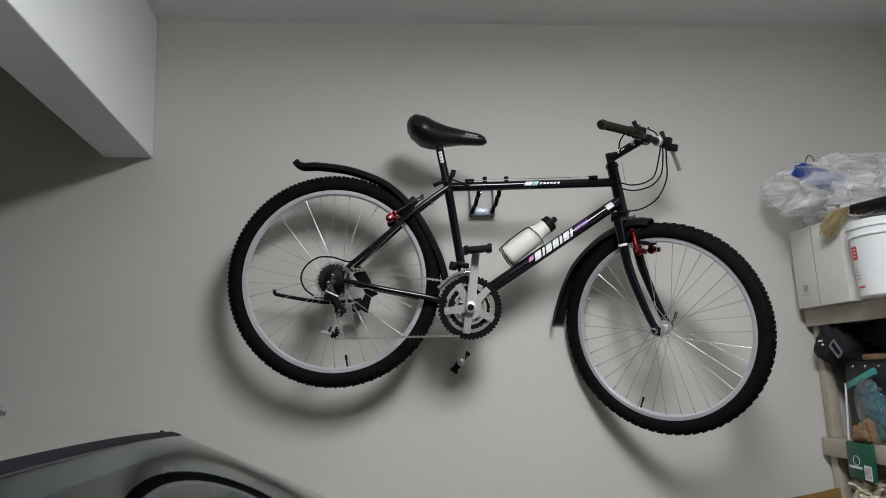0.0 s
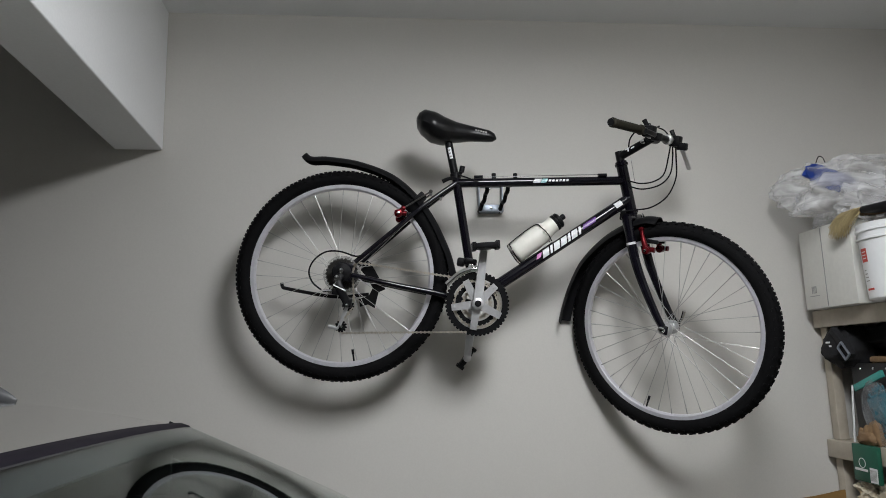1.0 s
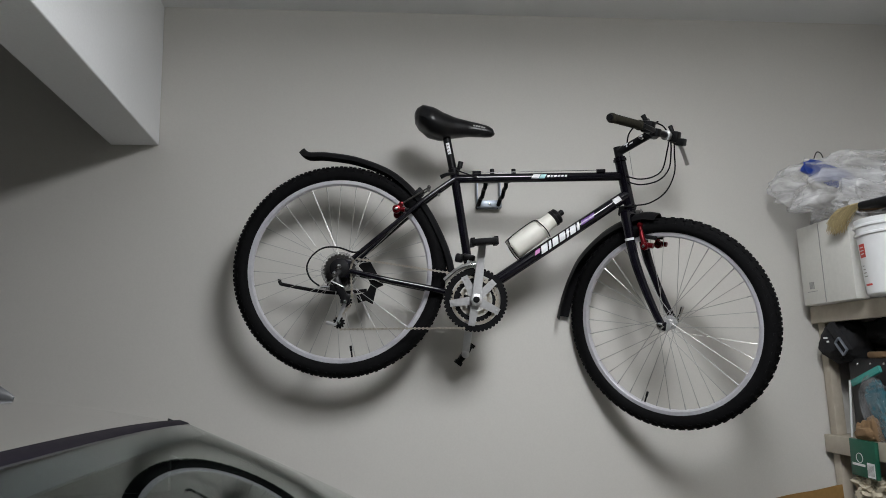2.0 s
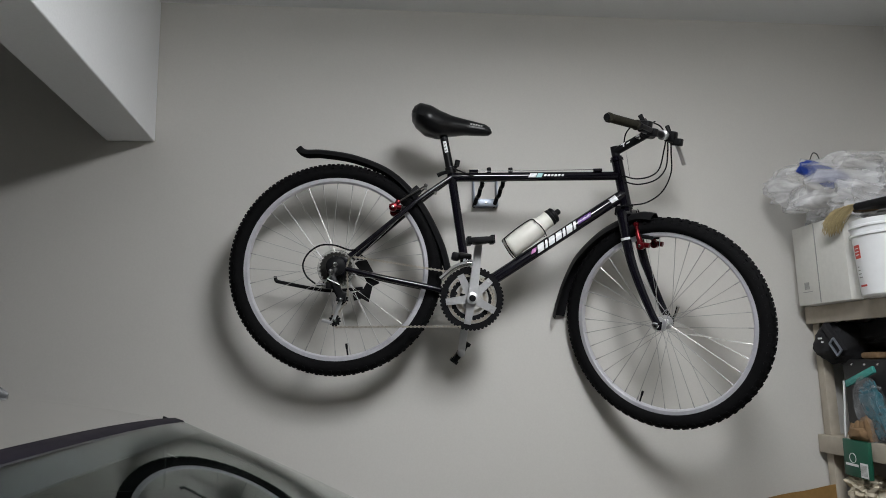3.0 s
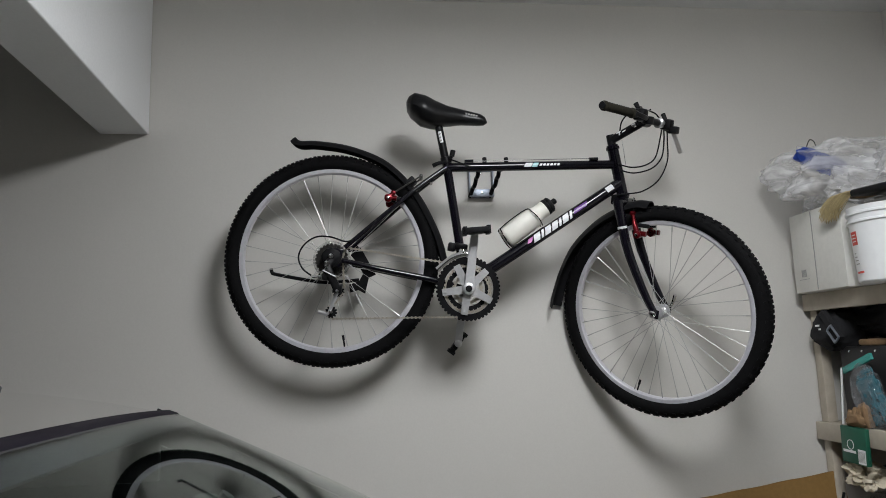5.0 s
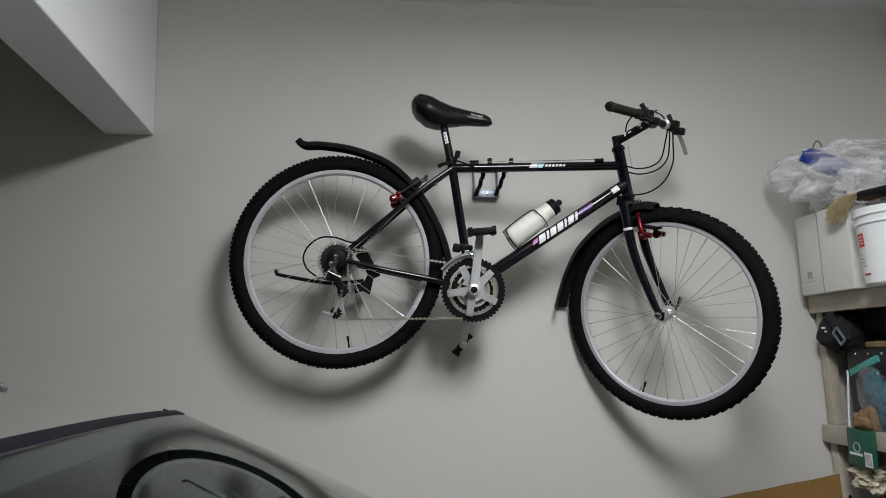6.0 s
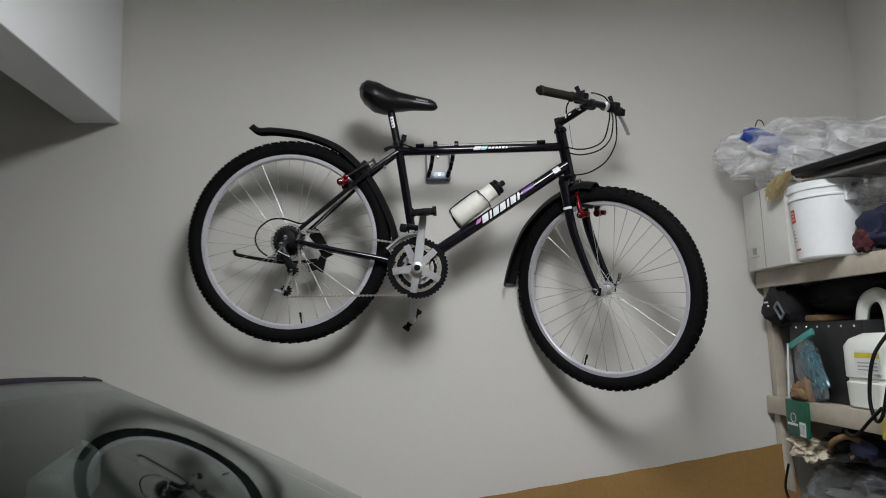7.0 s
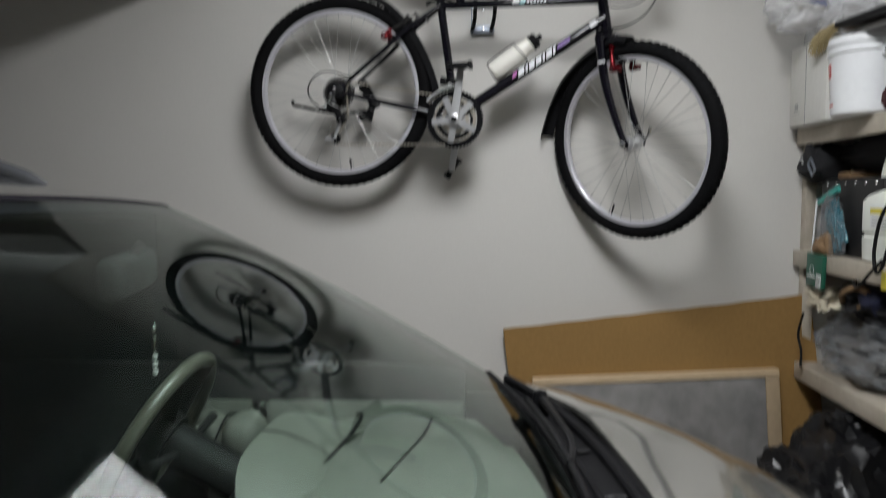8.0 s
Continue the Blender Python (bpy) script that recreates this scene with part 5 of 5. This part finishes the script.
def bucket():
    t = thing("plastic_bucket", "white plastic bucket with red label overhanging the shelf", "bucket", pose(1.694, 2.025, Z1))
    r0, r1, h = 0.095, 0.105, 0.237
    prof = [(0.004, 0.0), (r0 - 0.006, 0.0), (r0, 0.006)] + [(r0 + (r1 - r0) * k / 6, 0.006 + (h * 0.78 - 0.006) * k / 6) for k in range(1, 7)]
    z = h * 0.78
    prof += [(r1 + 0.006, z + 0.002), (r1 + 0.006, z + 0.008), (r1, z + 0.010), (r1 + 0.001, z + 0.026), (r1 + 0.007, z + 0.028), (r1 + 0.007, z + 0.034), (r1 + 0.002, z + 0.036), (r1 + 0.003, h), (r1 - 0.004, h), (r0 - 0.004, 0.01), (0.004, 0.008)]
    part("body", lathe(prof, "Z", 48), BUCKET_WHITE, t)

    def patch(a0, a1, z0, z1, mat, lab=""):
        rows = [[Vector(((r0 + (r1 - r0) * z / (h * 0.78) + 0.0012) * math.cos(radians(a)), (r0 + (r1 - r0) * z / (h * 0.78) + 0.0012) * math.sin(radians(a)), z)) for a in [a0 + (a1 - a0) * k / 8 for k in range(9)]] for z in (z0, z1)]
        part("label_patch", loft(rows, thick=0.0006), mat, t, lab)

    patch(158, 176, 0.118, 0.160, RED_PRINT, "red label block")
    for k in range(3):
        patch(161, 173, 0.128 + k * 0.010, 0.131 + k * 0.010, PAPER)
    for k in range(4):
        patch(160, 172 - 2 * k, 0.058 + k * 0.011, 0.061 + k * 0.011, GREY_PRINT)
    patch(160, 180, 0.030, 0.036, RED_PRINT, "red label line")
    part("handle_ear", slab(-0.014, 0.022, -r1 - 0.014, -r1, z - 0.02, z + 0.034, 0.004), BUCKET_WHITE, t)


bucket()


def boot_tray():
    t = thing("black_tray", "black shallow plastic tray lying across the bucket", "tray", Matrix.Translation((1.80, 1.80, Z1 + 0.238)) @ Matrix.Rotation(radians(4), 4, "X") @ Matrix.Rotation(radians(-3), 4, "Y"))
    bm = slab(-0.19, 0.19, -0.30, 0.27, 0.0285, 0.052, 0.010, 3)
    part("tray", bm, BLACK_PLASTIC, t)
    for k in range(3):
        part("layer", slab(-0.17 + 0.012 * k, 0.18, -0.30, 0.235 - 0.03 * k, 0.001 + 0.009 * k, 0.0085 + 0.009 * k, 0.002), GREY_LAYER, t, "grey folded sheet under the tray")


boot_tray()


def straw_mop():
    t = thing("straw_brush", "tuft of pale straw brush fibres hanging over the box", "brush", Matrix.Translation((1.655, 2.160, Z1 + 0.284)) @ Matrix.Scale(0.8, 4))
    bm = bmesh.new()
    rnd = random.Random(4)
    for k in range(200):
        a, b = rnd.uniform(-1, 1), rnd.uniform(-1, 1)
        p0 = Vector((0.05 + 0.02 * a, -0.05 + 0.035 * b, 0.018 + 0.014 * rnd.random()))
        p1 = Vector((-0.012 + 0.02 * a, -0.02 + 0.045 * b, 0.014 + 0.012 * rnd.random()))
        p2 = Vector((-0.052 + 0.016 * a, -0.005 + 0.045 * b, -0.022 + 0.02 * rnd.uniform(-1, 1)))
        p3 = Vector((-0.060 + 0.022 * a, 0.012 + 0.040 * b, -0.058 + 0.03 * rnd.uniform(-1, 1)))
        tube(smooth_path([p0, p1, p2, p3], 3), 0.0011, 4, bm)
    part("bristles", bm, STRAW, t)
    part("ferrule", slab(0.03, 0.10, -0.10, 0.0, 0.004, 0.032, 0.008), BROWN_GLOVE, t)


straw_mop()


def plastic_bags():
    t = thing("plastic_bag", "crumpled milky plastic bag with a blue packet inside", "plastic bag", pose(1.76, 2.285, Z1 + 0.284))
    part("bag", crumpled((0.49, 0.33, 0.245), 3, 0.24, 5, fold=2.2), BAG_FILM, t)
    part("loose_fold", crumpled((0.26, 0.10, 0.15), 4, 0.22, 4, flat=False, fold=3), BAG_FILM, t, "loose fold of the bag", Matrix.Translation((-0.03, -0.12, -0.035)) @ Matrix.Rotation(radians(14), 4, "Y"))
    part("packet", crumpled((0.19, 0.030, 0.075), 8, 0.16, 3), BLUE_CARTON, t, "dark blue packet", Matrix.Translation((-0.145, -0.085, 0.108)) @ Matrix.Rotation(radians(16), 4, "Y"))
    part("paper", crumpled((0.13, 0.03, 0.05), 9, 0.15, 3), PAPER, t, "white paper wrapping", Matrix.Translation((0.03, -0.12, 0.100)) @ Matrix.Rotation(radians(18), 4, "Y"))
    part("tie", tube(smooth_path([(-0.165, -0.06, 0.205), (-0.155, -0.065, 0.228), (-0.140, -0.065, 0.224), (-0.132, -0.065, 0.206), (-0.115, -0.065, 0.212)], 5), 0.0018, 6), BLACK_PLASTIC, t, "dark wire tie")
    u = thing("plastic_bag", "clear crumpled plastic bag hanging over the tray", "plastic bag", pose(1.95, 2.17, Z1 + 0.332))
    part("bag", crumpled((0.40, 0.32, 0.15), 6, 0.20, 4, fold=3), BAG_FILM, u)
    v = thing("clear_bag", "clear crinkled plastic bag over dark cloth", "plastic bag", pose(1.765, 1.80, Z1 + 0.128))
    part("bag", crumpled((0.20, 0.26, 0.10), 12, 0.28, 4, fold=5), CLEAR_FILM, v)
    w = thing("folded_cloth", "navy and maroon folded cloth on the top shelf", "cloth", pose(1.765, 1.800, Z1))
    part("fold", crumpled((0.19, 0.26, 0.135), 14, 0.14, 4), NAVY_CLOTH, w)
    part("fold", crumpled((0.05, 0.06, 0.07), 15, 0.14, 4), MAROON_CLOTH, w, "maroon fold", Matrix.Translation((-0.085, 0.05, 0)))


plastic_bags()


def shelf_two():
    t = thing("baseball_cap", "black cloth cap stuffed at the shelf's wall end", "cap", pose(1.745, 2.375, Z2 + 0.245))
    part("crown", crumpled((0.165, 0.15, 0.150), 21, 0.10, 4, flat=False), BLACK_CLOTH, t)
    part("mark", slab(-0.098, -0.094, -0.030, -0.012, 0.088, 0.094), PAPER, t)
    part("mark", slab(-0.098, -0.094, -0.036, -0.028, 0.075, 0.081), PAPER, t)
    b = thing("strap_buckle", "grey plastic buckle on a dark strap", "buckle", Matrix.Translation((1.655, 2.285, Z2 + 0.305)) @ Matrix.Rotation(radians(-40), 4, "X") @ Matrix.Scale(0.85, 4))
    bm = bmesh.new()
    for y in (-0.020, 0.020):
        box(bm, -0.004, 0.004, y * 0.8 - 0.004, y * 0.8 + 0.004, -0.034, 0.034, 0.002)
    for z in (-0.032, 0.032):
        box(bm, -0.004, 0.004, -0.015, 0.015, z - 0.004, z + 0.004, 0.002)
    part("buckle", bm, ZINC, b)
    part("strap", slab(0.006, 0.030, -0.015, 0.015, -0.03, 0.12, 0.004), BLACK_CLOTH, b)
    c = thing("tool_case", "black studded case filling the shelf", "case", pose(1.725, 1.960, Z2))
    part("body", slab(0, 0.36, 0, 0.40, 0, 0.262, 0.008), BLACK_CASE, c)
    for k in range(6):
        part("stud", lathe([(0.001, -0.003), (0.004, -0.002), (0.005, 0.0)], "X", 10, None, Matrix.Translation((-0.0004, 0.04 + k * 0.062, 0.245))), CHROME, c, "small bright stud")
    part("flap", slab(0.02, 0.30, 0.25, 0.33, 0.263, 0.285, 0.008), BROWN_GLOVE, c, "brown folded top")
    # black form added to fill the void that the shelf above shades
    d = thing("dark_bundle", "added black bundle standing in for the shaded shelf void", "cloth", pose(1.905, 2.13, Z2 + 0.2845))
    part("cloth", crumpled((0.30, 0.56, 0.135), 24, 0.12, 4), BLACK_CLOTH, d)
    z = thing("zip_bag", "clear zip bag with teal seal and bluish wrapping", "zip bag", Matrix.Translation((1.694, 2.165, Z2)) @ Matrix.Rotation(radians(-20), 4, "X"))
    part("sleeve", crumpled((0.040, 0.135, 0.215), 31, 0.12, 4, fold=6), CLEAR_FILM, z)
    part("wrapping", crumpled((0.030, 0.085, 0.185), 32, 0.30, 4, fold=8), film_plastic("bluish_wrap", (0.055, 0.19, 0.24), 0.25, 0.06), z, "shiny bluish wrapping", Matrix.Translation((0.0, -0.02, 0.012)))
    part("seal", slab(-0.006, 0.006, -0.078, 0.070, 0.205, 0.228, 0.003), TEAL_FILM, z, "teal zip seal")
    g = thing("work_glove", "brown leather work glove lying on the shelf", "glove", pose(1.690, 2.245, Z2))
    for k in range(4):
        part("finger", crumpled((0.040, 0.034, 0.085 - 0.010 * k), 41 + k, 0.12, 3), BROWN_GLOVE, g, "", Matrix.Translation((0.0, -0.045 + 0.030 * k, 0)) @ Matrix.Rotation(radians(8 * k - 8), 4, "X"))
    part("cuff", crumpled((0.07, 0.10, 0.045), 46, 0.12, 3), BROWN_GLOVE, g)
    s = thing("white_stick", "thin white plastic stick propped in the shelf", "stick", pose(1.688, 2.315, Z2))
    part("rod", tube([(0, 0.016, 0.002), (0.002, -0.004, 0.19)], 0.0035, 8), PAPER, s)
    j = thing("plastic_jug", "white plastic jug with moulded handle and yellow label", "jug", pose(1.770, 1.939, Z2))
    rows = []
    for zz, hx, hy in ((0.0, 0.070, 0.095), (0.006, 0.078, 0.105), (0.075, 0.080, 0.108), (0.080, 0.074, 0.101), (0.088, 0.074, 0.101), (0.093, 0.080, 0.108), (0.185, 0.080, 0.108), (0.205, 0.070, 0.096), (0.222, 0.050, 0.060)):
        ring = []
        for k in range(28):
            a = 2 * math.pi * k / 28
            ca, sa = math.cos(a), math.sin(a)
            ring.append((hx * math.copysign(abs(ca) ** 0.5, ca), hy * math.copysign(abs(sa) ** 0.5, sa) - (0.02 if zz > 0.2 else 0) * (zz - 0.2) / 0.02, zz))
        rows.append(ring + [ring[0]])
    bm = loft(rows)
    bmesh.ops.remove_doubles(bm, verts=bm.verts, dist=1e-5)
    bmesh.ops.holes_fill(bm, edges=[e for e in bm.edges if e.is_boundary])
    part("body", bm, JUG_PLASTIC, j)
    part("handle", sweep(bmesh.new(), smooth_path([(0, 0.080, 0.190), (0, 0.086, 0.255), (0, 0.060, 0.318), (0, 0.0, 0.335), (0, -0.036, 0.300), (0, -0.044, 0.215)], 6), ring_section(0.022, 10, 0.017), up=(1, 0, 0)), JUG_PLASTIC, j, "moulded hollow handle")
    part("cap", lathe([(0.022, 0.30), (0.024, 0.302), (0.024, 0.325), (0.004, 0.328)], "Z", 20, None, Matrix.Translation((0, -0.075, -0.06))), JUG_PLASTIC, j)
    part("label_patch", slab(-0.0818, -0.0803, -0.085, 0.02, 0.105, 0.175), PAPER, j, "pale printed label")
    part("label_patch", slab(-0.0826, -0.0819, -0.085, 0.02, 0.150, 0.166), YELLOW_PRINT, j, "yellow label band")
    for k in range(3):
        part("label_patch", slab(-0.0826, -0.0819, -0.075, 0.01, 0.115 + k * 0.010, 0.118 + k * 0.010), GREY_PRINT, j)
    h = thing("black_cable", "black rubber cable looped over the shelf edge", "cable", pose(1.66, 1.83, Z2))
    part("loop", tube(smooth_path([(0.05, -0.02, 0.24), (0.0, 0.005, 0.16), (-0.014, 0.020, 0.05), (-0.018, 0.0, -0.015), (-0.018, -0.030, 0.0), (-0.012, -0.055, 0.08), (0.0, -0.07, 0.16)], 8), 0.0052, 10), BLACK_PLASTIC, h)
    part("loop", tube(smooth_path([(-0.018, -0.030, 0.02), (-0.022, 0.02, -0.02), (-0.012, 0.10, -0.07), (0.02, 0.19, -0.075), (0.05, 0.24, -0.05), (0.08, 0.30, -0.10)], 8), 0.0048, 10), BLACK_PLASTIC, h)
    y = thing("yellow_packet", "yellow packet hanging at the shelf edge", "packet", pose(1.668, 1.800, Z2 - 0.070))
    part("packet", slab(-0.006, 0.006, -0.050, 0.040, 0, 0.055, 0.003), YELLOW_PRINT, y)
    p = thing("green_packet", "dark green paper packet taped to the shelf edge", "packet", Matrix.Translation((1.672, 2.262, Z2 - 0.118)) @ Matrix.Rotation(radians(2), 4, "X"))
    part("packet", slab(-0.009, 0.006, -0.062, 0.058, 0, 0.118, 0.003), GREEN_CARTON, p)
    part("barcode", slab(-0.0105, -0.0092, -0.056, -0.022, 0.004, 0.050), PAPER, p, "white barcode label")
    for k in range(6):
        part("barcode_line", slab(-0.0112, -0.0106, -0.052 + k * 0.005, -0.050 + k * 0.005, 0.010, 0.044), GREY_PRINT, p)
    part("print_line", slab(-0.0102, -0.0092, -0.012, 0.048, 0.034, 0.042), PAPER, p)
    part("print_ring", lathe([(0.014, -0.0102), (0.016, -0.0102), (0.016, -0.0092), (0.014, -0.0092)], "X", 20, None, Matrix.Translation((0, 0.012, 0.060)), close=True), PAPER, p)


shelf_two()


def shelf_three():
    r = thing("cream_rag", "crumpled cream rag hanging over shelf clutter", "rag", pose(1.725, 2.290, Z3 + 0.215))
    part("cloth", crumpled((0.12, 0.14, 0.085), 51, 0.34, 4, flat=False, fold=4), CREAM_CLOTH, r)
    b = thing("clear_sack", "large clear crinkled plastic sack of oddments", "plastic sack", pose(1.835, 2.080, Z3))
    part("sack", crumpled((0.37, 0.50, 0.235), 52, 0.18, 5, fold=3.5), CLEAR_FILM, b)
    part("contents", crumpled((0.28, 0.40, 0.17), 53, 0.25, 4), GREY_LAYER, b, "grey oddments inside")
    d = thing("dark_bundle", "dark crumpled jacket and tubing on the shelf", "jacket", pose(1.84, 2.08, Z3 + 0.200))
    part("jacket", crumpled((0.26, 0.36, 0.14), 54, 0.25, 4, flat=False), BLACK_CLOTH, d)
    part("fold", crumpled((0.10, 0.13, 0.08), 55, 0.2, 3), NAVY_CLOTH, d, "navy fold", Matrix.Translation((-0.08, -0.06, 0.05)))
    part("tubing", tube(smooth_path([(-0.10, 0.12, 0.06), (-0.14, 0.05, 0.10), (-0.13, -0.02, 0.13), (-0.10, -0.06, 0.10), (-0.11, 0.0, 0.06)], 6), 0.010, 10), BROWN_GLOVE, d, "reddish-brown tubing")
    c = thing("black_cable", "black cable hanging down the shelf post", "cable", pose(1.672, 2.345, Z3))
    part("cord", tube(smooth_path([(0.0, 0.0, 0.20), (-0.010, 0.015, 0.12), (-0.006, -0.004, 0.06), (-0.010, -0.012, 0.0)], 6), 0.0045, 8), BLACK_PLASTIC, c)
    k = thing("bin_bag", "bulging black plastic bin bag beside the shelf", "bin bag", pose(1.70, 2.02, 0.0))
    part("bag", crumpled((0.50, 0.62, 0.86), 61, 0.13, 5, fold=4), BIN_FILM, k)
    part("knot", crumpled((0.10, 0.10, 0.10), 64, 0.35, 3), BIN_FILM, k, "twisted neck of the bag", Matrix.Translation((-0.02, 0.02, 0.80)))
    t = thing("plastic_wrapping", "crumpled clear plastic wrapping lying on a carton", "plastic wrapping", pose(1.40, 2.06, 0.52))
    part("film", crumpled((0.30, 0.30, 0.14), 62, 0.22, 4, fold=3), CLEAR_FILM, t)
    q = thing("brown_carton", "brown cardboard carton on the floor by the wall", "box", pose(1.22, 1.88, 0.0))
    part("body", slab(0, 0.22, 0, 0.40, 0, 0.518, 0.006), CARDBOARD, q)


shelf_three()
